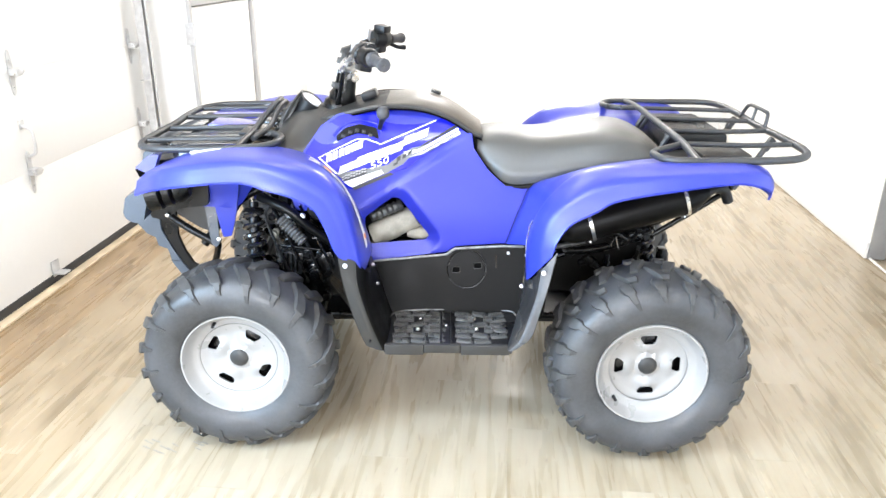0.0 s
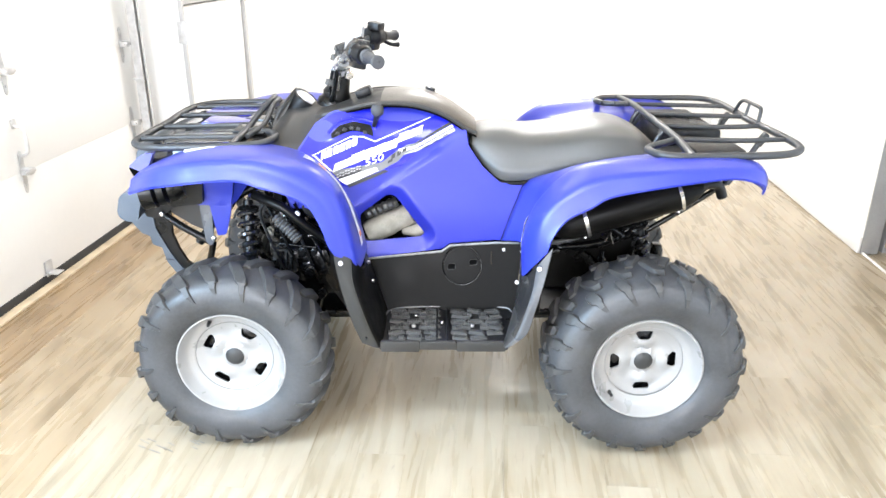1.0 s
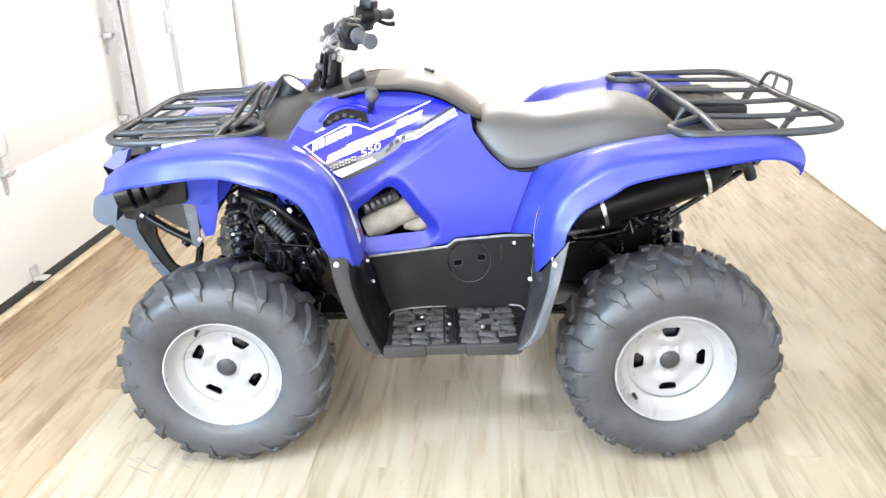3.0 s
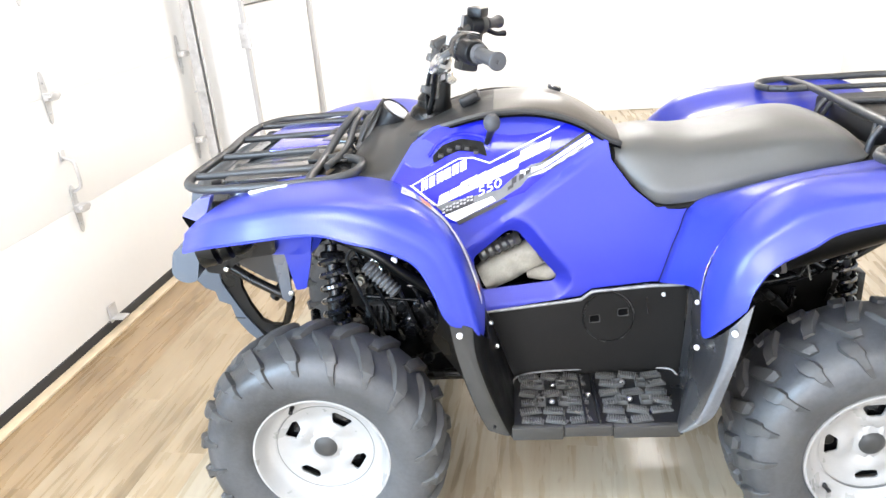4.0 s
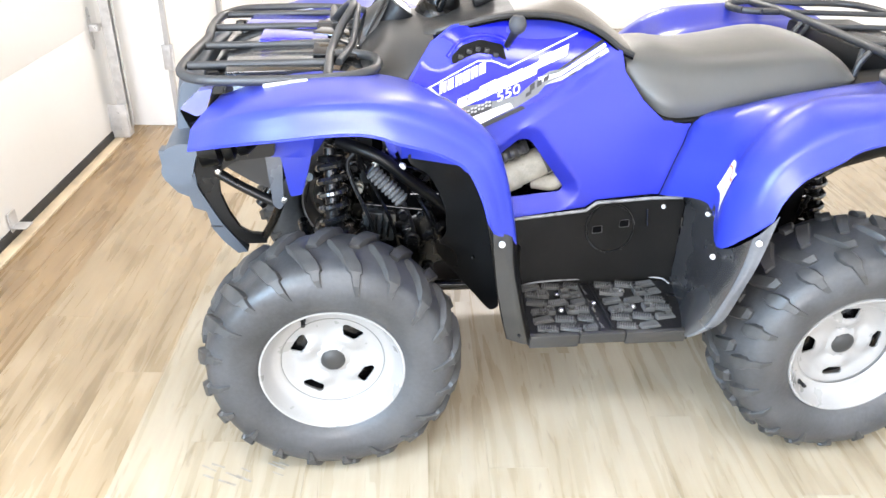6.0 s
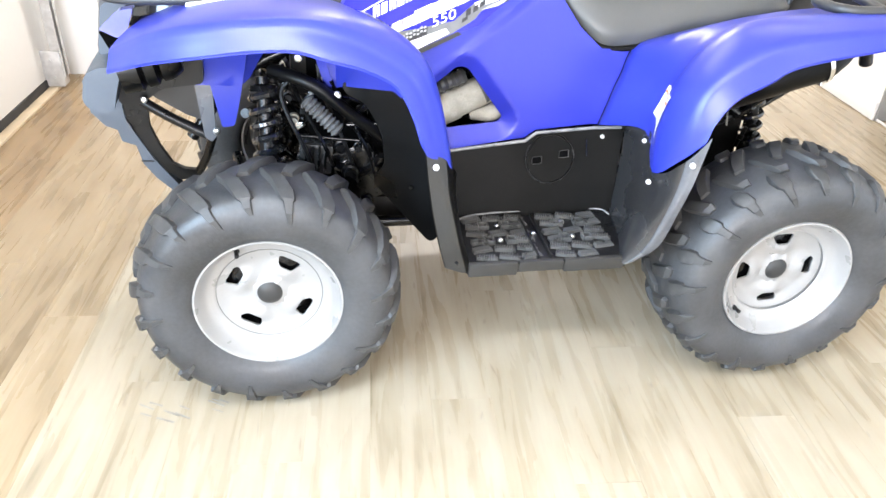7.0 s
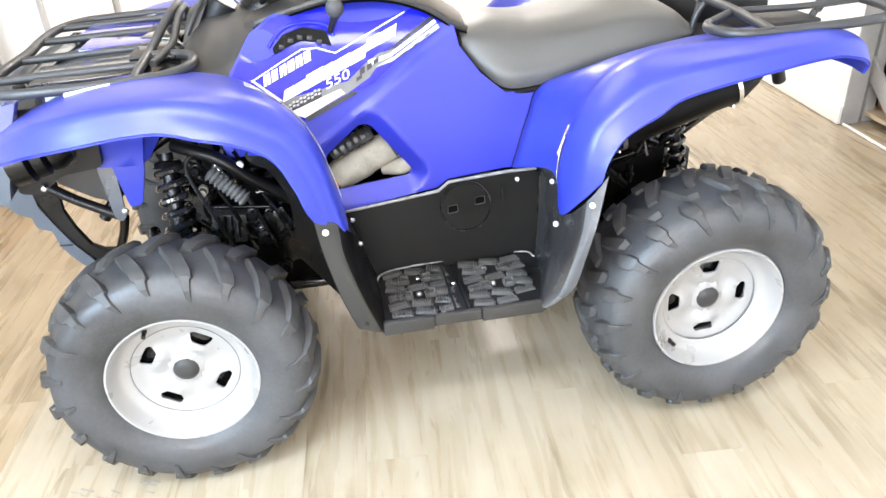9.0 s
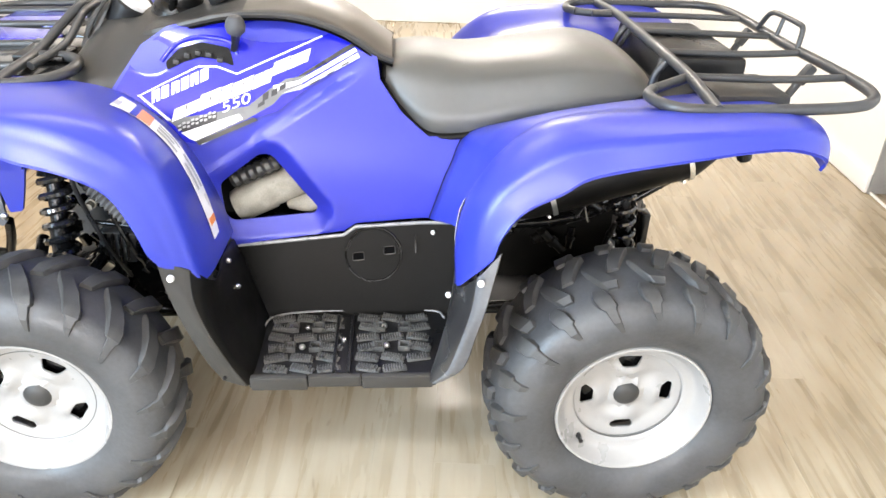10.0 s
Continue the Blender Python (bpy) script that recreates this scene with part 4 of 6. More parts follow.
for fl in SIDES:
    panel = part("side_panel", patch(BODY, body_face, 0.004, 0.0095, [OPENING]), SATIN, quad, "satin blue side panel with a see-through opening", fl, angle=32)

    # the upper part is a glossy moulding of its own
    UPPER = [(-0.436, 0.885), (-0.408, 0.927), (-0.381, 0.964), (-0.333, 0.994), (-0.227, 1.016), (-0.155, 1.019), (-0.084, 1.014), (-0.031, 0.999), (0.020, 0.978), (0.080, 0.938), (0.060, 0.945), (0.030, 0.938), (-0.080, 0.866), (-0.120, 0.838), (-0.168, 0.826), (-0.275, 0.778), (-0.308, 0.786), (-0.350, 0.838)]

    def upper_face(x, z):
        p = on_body(x, z, 0.0012)
        p.y += 0.010 * math.exp(-((x + 0.10) / 0.075) ** 2 - ((z - 0.986) / 0.016) ** 2) + 0.008 * math.exp(-((x + 0.365) / 0.030) ** 2 - ((z - 0.945) / 0.022) ** 2)
        return p

    part("upper_panel", patch(UPPER, upper_face, 0.003, 0.010), GLOSS, panel, "glossy blue upper moulding round the gear gate", fl, angle=60)

    def sheet(poly, out, name, material, parent, label="", step=0.02):
        return part(name, patch(poly, lambda a, b: on_body(a, b, out), 0.0008, step), material, parent, label, fl)

    decal = sheet([(-0.338, 0.830), (-0.262, 0.838), (-0.179, 0.850), (-0.133, 0.882), (-0.102, 0.898), (-0.060, 0.905), (-0.072, 0.884), (-0.112, 0.868), (-0.128, 0.852), (-0.180, 0.826), (-0.287, 0.785)], 0.0022, "decal", SILVERP, panel,
                  "silver, white and black striped side decal")
    sheet([(-0.322, 0.814), (-0.241, 0.842), (-0.243, 0.826), (-0.300, 0.800)], 0.0030, "decal_stripe", BLACKP, decal)
    sheet([(-0.313, 0.804), (-0.236, 0.826), (-0.198, 0.836), (-0.190, 0.826), (-0.286, 0.787), (-0.298, 0.792)], 0.0034, "decal_stripe", WHITEP, decal)
    sheet([(-0.286, 0.7855), (-0.170, 0.828), (-0.160, 0.822), (-0.280, 0.778)], 0.0028, "decal_stripe", BLACKP, decal)
    sheet([(-0.083, 0.900), (0.013, 0.951), (0.036, 0.962), (0.041, 0.956), (-0.062, 0.905)], 0.0034, "decal_stripe", BLACKP, decal)
    sheet([(-0.128, 0.887), (-0.076, 0.895), (0.041, 0.9535), (0.046, 0.947), (-0.070, 0.890), (-0.125, 0.876)], 0.0036, "decal_stripe", WHITEP, decal)
    sheet([(-0.112, 0.871), (-0.068, 0.887), (0.047, 0.944), (0.052, 0.935), (-0.072, 0.878)], 0.0030, "decal_stripe", GREYP, decal)
    for x, z, w, h in ((-0.055, 0.884, 0.022, 0.0035), (-0.018, 0.9025, 0.014, 0.003), (0.012, 0.918, 0.016, 0.0035), (-0.150, 0.858, 0.012, 0.014), (-0.132, 0.866, 0.012, 0.012), (-0.116, 0.876, 0.014, 0.010), (-0.160, 0.846, 0.014, 0.008)):
        sheet([(x, z), (x + w, z + w * 0.47), (x + w + 0.001, z + w * 0.47 + h), (x + 0.001, z + h)], 0.0038, "decal_check", BLACKP, decal)
    rim = [(-0.391, 0.878), (-0.332, 0.904), (-0.275, 0.928), (-0.240, 0.927), (-0.200, 0.912), (-0.027, 0.977)]
    for (x0, z0), (x1, z1) in zip(rim, rim[1:]):
        sheet([(x0, z0), (x1, z1), (x1, z1 - 0.0028), (x0, z0 - 0.0028)], 0.0024, "decal_line", WHITEP, panel)
    sheet([(-0.393, 0.879), (-0.387, 0.879), (-0.330, 0.829), (-0.338, 0.829)], 0.0024, "badge_edge", WHITEP, panel)
    for k in range(18):
        a, b = k % 9, k // 9
        x, z = -0.318 + 0.0085 * a, 0.8075 + 0.0028 * a + 0.0075 * b + 0.0022 * (a % 2)
        sheet([(x, z), (x + 0.0060, z + 0.0020), (x + 0.0058, z + 0.0060), (x - 0.0002, z + 0.0042)], 0.0036, "decal_check", GREYP, decal)
    # slanted white blocks, closely set, stand for the large and the small lettering
    x = -0.330
    for k, w in enumerate((0.050, 0.040, 0.020, 0.040, 0.038, 0.032, 0.040)):
        z, hgt = 0.826 + (x + 0.330) * 0.345, 0.024 + 0.007 * (k > 0) - 0.0012 * k
        up = 0.010 if k >= 5 else 0.0
        sheet([(x, z + up), (x + w, z + up + w * 0.36), (x + w + 0.007, z + up + w * 0.36 + hgt), (x + 0.007, z + up + hgt)], 0.0044, "letter_block", WHITEP, decal)
        if k in (0, 1, 3, 4):
            q, zz = x + w * 0.55, z + w * 0.2 + hgt * (0.30 if k % 2 else 0.45)
            sheet([(q, zz), (q + 0.0030, zz + 0.001), (q + 0.0060, zz + 0.0135), (q + 0.0035, zz + 0.0125)], 0.0052, "letter_gap", BLACKP, decal)
        x += w + 0.0022
    for k in range(6):
        x, z = -0.366 + 0.0188 * k, 0.862 + 0.0070 * k
        w = 0.0155 if k != 1 else 0.0140
        sheet([(x, z), (x + w, z + w * 0.36), (x + w + 0.001, z + w * 0.36 + 0.0225), (x + 0.001, z + 0.0225)], 0.0024, "badge_block", WHITEP, panel)
        if k % 2 == 0:
            sheet([(x + 0.006, z + 0.002), (x + 0.0088, z + 0.003), (x + 0.0092, z + 0.0105), (x + 0.0064, z + 0.0095)], 0.0034, "letter_gap", GLOSS, panel)
    # number on the decal
    if not fl:
        font = bpy.data.curves.new("number", "FONT")
        font.body, font.size, font.extrude = "550", 0.0330, 0.0003
        tmp = bpy.data.objects.new("number", font)
        me = bpy.data.meshes.new_from_object(tmp)
        bpy.data.objects.remove(tmp)
        bm = bmesh.new()
        bm.from_mesh(me)
        for vv in bm.verts:
            a, b = vv.co.x * 1.20, vv.co.y * 0.85
            x, z = -0.232 + a, 0.839 + a * 0.33 + b
            vv.co = on_body(x, z, 0.0052 + vv.co.z)
        part("number", bm, WHITEP, decal, "white slanted printed number")

    # gear gate and knob
    GATE = round_poly([(-0.337, 0.937), (-0.312, 0.960), (-0.268, 0.970), (-0.214, 0.958), (-0.205, 0.925), (-0.235, 0.938), (-0.272, 0.944), (-0.305, 0.935), (-0.334, 0.922)], 0.006)
    if not fl:
        gate = part("shift_gate", patch(GATE, lambda a, b: on_body(a, b, 0.004), 0.008, 0.012), MATT, quad, "black stepped gear gate")
        bm = bmesh.new()
        for k in range(5):
            x = -0.312 + 0.021 * k
            block((0.012, 0.010, 0.010), on_body(x - 0.004, 0.930 + 0.022 * math.sin((k + 0.6) / 5 * 3.0), 0.007), 0.002, (0, 10, 0), bm=bm)
        part("gate_teeth", bm, COWL, gate, "charcoal gate notches")
        ridge = [on_body(x, z, 0.006) for x, z in ((-0.346, 0.938), (-0.316, 0.968), (-0.268, 0.979), (-0.212, 0.968), (-0.198, 0.945))]
        part("gate_rim", tube([p + Vector((0, 0.004, 0)) for p in ridge], 0.0045, smooth=24), GLOSS, gate, "raised glossy blue rim")
        lever = part("gear_lever", tube([on_body(-0.205, 0.955, 0.004), on_body(-0.198, 0.975, 0.028), (-0.191, -0.195, 0.998)], [0.007, 0.008, 0.011], smooth=10), BLACK, quad, "black gear lever")
        part("gear_knob", lathe([(0, -0.021), (0.010, -0.0195), (0.018, -0.012), (0.0205, 0), (0.018, 0.010), (0.012, 0.018), (0.0, 0.020)], 24, (-0.190, -0.198, 1.012), "Z"), GRIP, lever, "round dark grey knob")


# footwells: inner wall, front and rear guards, step
def well_y(x, z):
    return -0.240 - (0.590 - z) * 0.21


WELL = [(-0.232, 0.541), (0.010, 0.565), (0.037, 0.584), (0.183, 0.593), (0.262, 0.593), (0.268, 0.575), (0.250, 0.366), (-0.168, 0.366)]
GUARD_F = [
    [(-0.290, -0.575, 0.692), (-0.244, -0.552, 0.662), (-0.213, -0.507, 0.612), (-0.222, -0.400, 0.600), (-0.232, -0.255, 0.560)],
    [(-0.281, -0.572, 0.620), (-0.240, -0.566, 0.600), (-0.214, -0.515, 0.570), (-0.208, -0.400, 0.550), (-0.216, -0.258, 0.520)],
    [(-0.265, -0.556, 0.530), (-0.222, -0.560, 0.520), (-0.202, -0.510, 0.500), (-0.192, -0.400, 0.480), (-0.196, -0.270, 0.460)],
    [(-0.244, -0.535, 0.440), (-0.200, -0.538, 0.435), (-0.184, -0.495, 0.425), (-0.176, -0.400, 0.415), (-0.176, -0.282, 0.405)],
    [(-0.225, -0.510, 0.372), (-0.178, -0.512, 0.358), (-0.166, -0.490, 0.368), (-0.164, -0.410, 0.370), (-0.164, -0.290, 0.372)],
]
GUARD_R = [
    [(0.315, -0.572, 0.704), (0.276, -0.560, 0.646), (0.247, -0.493, 0.590), (0.266, -0.380, 0.652), (0.268, -0.246, 0.606)],
    [(0.296, -0.575, 0.600), (0.268, -0.562, 0.575), (0.242, -0.498, 0.550), (0.254, -0.385, 0.555), (0.268, -0.250, 0.555)],
    [(0.279, -0.568, 0.520), (0.250, -0.560, 0.500), (0.226, -0.500, 0.490), (0.248, -0.390, 0.490), (0.262, -0.264, 0.490)],
    [(0.259, -0.555, 0.432), (0.228, -0.548, 0.420), (0.208, -0.505, 0.420), (0.240, -0.400, 0.420), (0.254, -0.278, 0.425)],
    [(0.222, -0.530, 0.378), (0.200, -0.522, 0.366), (0.196, -0.502, 0.372), (0.226, -0.410, 0.374), (0.246, -0.288, 0.376)],
]


def bolt(name, at, parent, flip, r=0.0068, material=BOLTW, away=(0, -1, 0)):
    a = Vector(at)
    return part(name, rod(a + Vector(away) * -0.002, a + Vector(away) * 0.006, [(0, 0), (r, 0), (r, 0.45), (r * 0.8, 0.85), (r * 0.4, 1), (0, 1)], 14), material, parent, "", flip)


for fl in SIDES:
    well = part("footwell", patch(WELL, lambda a, b: Vector((a, well_y(a, b), b)), 0.004, 0.02), MATT, quad, "matt black plastic footwell", fl)
    # round inspection cap
    cx, cz, cr = 0.076, 0.520, 0.063
    ring = [Vector((cx + cr * math.cos(a), well_y(0, cz + cr * math.sin(a)) - 0.001, cz + cr * math.sin(a))) for a in (2 * math.pi * k / 40 for k in range(40))]
    cap = part("inspection_cap", tube(ring, 0.0022, closed=True, sides=6), DARKSTEEL, well, "round black inspection cap", fl)
    disc = [(cx + 0.058 * math.cos(2 * math.pi * k / 32), cz + 0.058 * math.sin(2 * math.pi * k / 32)) for k in range(32)]
    slots = [round_poly([(cx + sx - 0.013, cz + sz - 0.009), (cx + sx + 0.013, cz + sz - 0.007), (cx + sx + 0.012, cz + sz + 0.011), (cx + sx - 0.012, cz + sz + 0.009)], 0.003, 2) for sx, sz in ((-0.034, -0.004), (0.036, 0.010))]
    part("cap_face", patch(disc, lambda a, b: Vector((a, well_y(a, b) - 0.0035, b)), 0.003, 0.012, slots), MATT, cap, "", fl)
    for slot in slots:
        part("cap_slot", patch(slot, lambda a, b: Vector((a, well_y(a, b) - 0.0012, b)), 0.001, 0.02), VOID, cap, "black patch for the shade inside the slot", fl)
        part("slot_rim", tube([(a, well_y(a, b) - 0.0040, b) for a, b in slot], 0.0011, closed=True, sides=5), COWL, cap, "", fl)
    part("top_ledge", tube([(x, well_y(x, z) - 0.001, z) for x, z in WELL[:5]], 0.0042, sides=8), EDGE, well, "top edge with its highlight painted pale", fl)
    part("panel_seam", block((0.004, 0.0014, 0.07), (0.171, well_y(0, 0.558) - 0.0010, 0.558), 0, (-24.7, 0, 0)), DARKSTEEL, well, "", fl)
    gf = part("front_guard", shell(net(GUARD_F, 25, 21), 0.004, away=(-0.7, 0.5, 0)), MATT, quad, "black plastic guard before the footwell", fl, angle=45)
    gr = part("rear_guard", shell(net(GUARD_R, 25, 21), 0.004, away=(0.7, 0.5, 0)), GUARD, quad, "black plastic guard behind the footwell", fl, angle=45)
    # rear band is paler than its guard, sheen put into the colour
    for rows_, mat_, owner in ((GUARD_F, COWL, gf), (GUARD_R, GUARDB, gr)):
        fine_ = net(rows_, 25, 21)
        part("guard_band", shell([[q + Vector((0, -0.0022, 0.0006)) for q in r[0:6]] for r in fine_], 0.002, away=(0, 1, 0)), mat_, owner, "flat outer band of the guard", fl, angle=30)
    bolt("bolt", (-0.270, -0.580, 0.661), gf, fl)
    bolt("bolt", (0.281, -0.580, 0.646), gr, fl)
    bolt("bolt", (0.210, -0.250, 0.573), well, fl, 0.0052)
    bolt("bolt", (0.229, -0.502, 0.571), gr, fl, 0.006)
    bolt("bolt", (0.252, -0.398, 0.625), gr, fl, 0.0055)
    bolt("bolt", (-0.212, -0.402, 0.592), gf, fl, 0.0055, CHROME, away=(1, -0.3, 0))
    bolt("bolt", (-0.200, -0.402, 0.530), gf, fl, 0.0055, CHROME, away=(1, -0.3, 0))
    part("step_rim", tube([(-0.172, -0.345, 0.380), (-0.150, -0.300, 0.382), (-0.060, -0.284, 0.384), (0.10, -0.280, 0.384), (0.215, -0.284, 0.383), (0.238, -0.310, 0.380)], 0.0024, smooth=24, sides=6), EDGE, well, "pale rim at the back of the step", fl)
    bolt("bolt", (-0.210, -0.552, 0.412), gf, fl, 0.004, BLACK)
    # step
    bm = patch(round_poly([(-0.182, -0.278), (0.254, -0.278), (0.210, -0.512), (-0.176, -0.512)], 0.006), lambda a, b: Vector((a, b, 0.374)), 0.022, 0.05, away=(0, 0, -1))
    step_ = part("step", bm, BLACK, quad, "black plastic foot step with raised grip teeth", fl)
    bm = bmesh.new()
    for x0, x1, z0 in ((-0.172, -0.056, 0.344), (-0.054, 0.054, 0.352), (0.056, 0.203, 0.346)):
        block((x1 - x0, 0.014, 0.381 - z0), ((x0 + x1) / 2, -0.508, (0.381 + z0) / 2), 0.004, (8, 0, 0), bm=bm)
    part("step_edge", bm, COWL, step_, "worn charcoal front edge", fl)
    bm = bmesh.new()

    def serrated(x, y, length, wide, tilt):
        turn = Matrix.Rotation(radians(tilt), 3, "Z")
        block((length, wide, 0.006), (x, y, 0.3765), 0.001, (0, 0, tilt), bm=bm, seg=1)
        n_ = int(length / 0.0056)
        for q in range(n_):
            o = turn @ Vector((-length / 2 + 0.0028 + 0.0056 * q, 0, 0))
            block((0.0030, wide * 0.94, 0.006), (x + o.x, y + o.y, 0.382), 0, (0, 0, tilt), bm=bm)

    for half, x0 in enumerate((-0.154, 0.038)):
        for row in range(6):
            y = -0.306 - 0.036 * row
            for k in range(3):
                if (row % 2 == 1 and k == 1 and row < 5) or (half and row == 5 and k == 2):
                    continue
                serrated(x0 + 0.026 + 0.055 * k + (0.004 if row % 2 else 0), y, 0.050, 0.0175, (14, -10, -16, 10)[(row + k + half) % 4])
        for k, row in ((0, 1), (1, 1), (0, 3), (1, 3)):
            x, y = x0 + 0.050 + 0.056 * k, -0.324 - 0.036 * row + 0.020
            for dx, dy, sx, sy in ((-0.011, 0, 0.004, 0.026), (0.011, 0, 0.004, 0.026), (0, 0.011, 0.022, 0.004), (0, -0.011, 0.022, 0.004)):
                block((sx, sy, 0.012), (x + dx, y + dy, 0.380), 0, bm=bm)
    tagged(part("grip_teeth", bm, TOOTH, step_, "rows of serrated black teeth", fl), kind="stuff")
    bm = bmesh.new()
    for x in (-0.004, 0.028):
        block((0.006, 0.200, 0.014), (x, -0.400, 0.380), 0.002, bm=bm)
    block((0.026, 0.200, 0.004), (0.012, -0.400, 0.377), 0.001, bm=bm)
    part("centre_channel", bm, BLACK, step_, "", fl)
    for x, y in ((-0.070, -0.345), (-0.076, -0.415), (0.100, -0.340), (0.106, -0.412), (0.012, -0.390)):
        bolt("step_bolt", (x, y, 0.381), step_, fl, 0.0070, CHROME, (0, 0, 1))

# tank cover over the spine, from the bars to the seat
TANK = [(-0.395, 0.976, 0.992, 0.128), (-0.335, 0.996, 1.004, 0.140), (-0.227, 1.022, 1.030, 0.142), (-0.150, 1.026, 1.042, 0.136), (-0.084, 1.021, 1.045, 0.130), (-0.020, 1.004, 1.031, 0.126),
        (0.035, 0.978, 1.004, 0.122), (0.087, 0.942, 0.968, 0.118), (0.120, 0.926, 0.944, 0.110)]


def dome(x, ze, zt, hw, k=21, drop=0.03, power=2.6):
    """A cross-section from edge to edge over the top."""
    out = [Vector((x, -hw - 0.004, ze - drop))]
    for j in range(k):
        f = -1 + 2 * j / (k - 1)
        out.append(Vector((x, hw * f, ze + (zt - ze) * (1 - abs(f) ** power))))
    out.append(Vector((x, hw + 0.004, ze - drop)))
    return out


fine = spline([(a, b, c) for a, b, c, _ in TANK], 33)
wide = spline([(d, 0, 0) for *_, d in TANK], 33)
bm = bmesh.new()
tank_rows = [dome(p.x, p.y, p.z, q.x, drop=0.010) for p, q in zip(fine, wide)]
SPLIT = 10
skin(bm, tank_rows[SPLIT:])
bmesh.ops.recalc_face_normals(bm, faces=bm.faces)
tank = part("tank_cover", bm, TANKM, quad, "smooth charcoal plastic tank cover", angle=60)
bm = bmesh.new()
skin(bm, tank_rows[:SPLIT + 1])
bmesh.ops.recalc_face_normals(bm, faces=bm.faces)
part("column_cover", bm, COWL, quad, "charcoal plastic cover round the steering column", angle=60)
for fl in SIDES:
    edge = [Vector((p.x, -q.x - 0.004, p.y - 0.004)) for p, q in zip(fine, wide)][2:]
    part("cover_groove", tube([q + Vector((0, -0.004, -0.009)) for q in edge], 0.0032, sides=6), VOID, tank, "black strip for the shade in the groove", fl)
    part("cover_edge", tube(edge, 0.008, sides=8), COWL, tank, "rolled charcoal edge", fl)
part("cover_latch", block((0.034, 0.030, 0.010), (-0.030, 0.02, 1.043), 0.003, (0, 20, 0)), BLACK, tank, "small black latch")
part("filler_block", block((0.052, 0.050, 0.026), (-0.246, -0.035, 1.040), 0.006, (0, -22, 0)), PITCH, tank, "black rubber block before the tank")

# dash cowl and gauge
COWLS = [(-0.548, 0.905, 0.925, 0.235), (-0.520, 0.902, 0.965, 0.232), (-0.480, 0.898, 0.995, 0.228), (-0.440, 0.896, 1.002, 0.222), (-0.405, 0.935, 1.000, 0.200), (-0.375, 0.965, 0.998, 0.170)]
fine_c = spline([(a, b, c) for a, b, c, _ in COWLS], 17)
wide_c = spline([(d, 0, 0) for *_, d in COWLS], 17)
bm = bmesh.new()
skin(bm, [dome(p.x, p.y, p.z, q.x, 21, 0.02, 1.9) for p, q in zip(fine_c, wide_c)])
bmesh.ops.recalc_face_normals(bm, faces=bm.faces)
dash = part("dash_cowl", bm, COWL, quad, "matt charcoal dash cowl", angle=60)
for fl in SIDES:
    part("cowl_rim", tube([(p.x, -q.x - 0.005, p.y - 0.010) for p, q in zip(fine_c, wide_c)], 0.0055, sides=8), BLACK, dash, "dark rolled lower edge", fl)
gq = pose(-0.452, 0.0, 1.000, 0, 38, 0)
bm = bmesh.new()
skin(bm, [[gq @ Vector((rx * math.cos(a), ry * math.sin(a), h)) for a in (2 * math.pi * k / 32 for k in range(32))]
          for rx, ry, h in ((0.030, 0.045, -0.075), (0.040, 0.060, -0.03), (0.044, 0.066, 0.005), (0.045, 0.067, 0.018), (0.041, 0.062, 0.022), (0.038, 0.058, 0.018))], True, True)
bmesh.ops.recalc_face_normals(bm, faces=bm.faces)
gauge = part("gauge_pod", bm, BLACK, quad, "tilted oval black gauge pod")
bm = bmesh.new()
skin(bm, [[gq @ Vector((rx * math.cos(a), ry * math.sin(a), h)) for a in (2 * math.pi * k / 32 for k in range(32))] for rx, ry, h in ((0.0375, 0.0575, 0.0185), (0.030, 0.048, 0.0225), (0.012, 0.02, 0.0245))], True, True)
bmesh.ops.recalc_face_normals(bm, faces=bm.faces)
part("gauge_glass", bm, CLEAR, gauge, "pale reflecting gauge glass")
part("gauge_hood", tube([(-0.530, -0.075, 0.955), (-0.505, -0.068, 1.000), (-0.482, -0.040, 1.032), (-0.474, 0, 1.042), (-0.482, 0.040, 1.032), (-0.505, 0.068, 1.000), (-0.530, 0.075, 0.955)], 0.004, smooth=30, sides=8), COWL, gauge, "charcoal hood rim")
bm = bmesh.new()
hood_rows = [spline([(-0.545 + 0.03 * f, -0.078 * (1 - 0.1 * f), 0.935 + 0.02 * f), (-0.530 + 0.055 * f, -0.05, 0.985 + 0.04 * f), (-0.525 + 0.055 * f, 0, 1.000 + 0.040 * f), (-0.530 + 0.055 * f, 0.05, 0.985 + 0.04 * f), (-0.545 + 0.03 * f, 0.078 * (1 - 0.1 * f), 0.935 + 0.02 * f)], 15) for f in (0, 0.35, 0.7, 1)]
part("gauge_shroud", shell(hood_rows, 0.004, away=(0, 0, -1)), COWL, gauge, "charcoal gauge shroud")

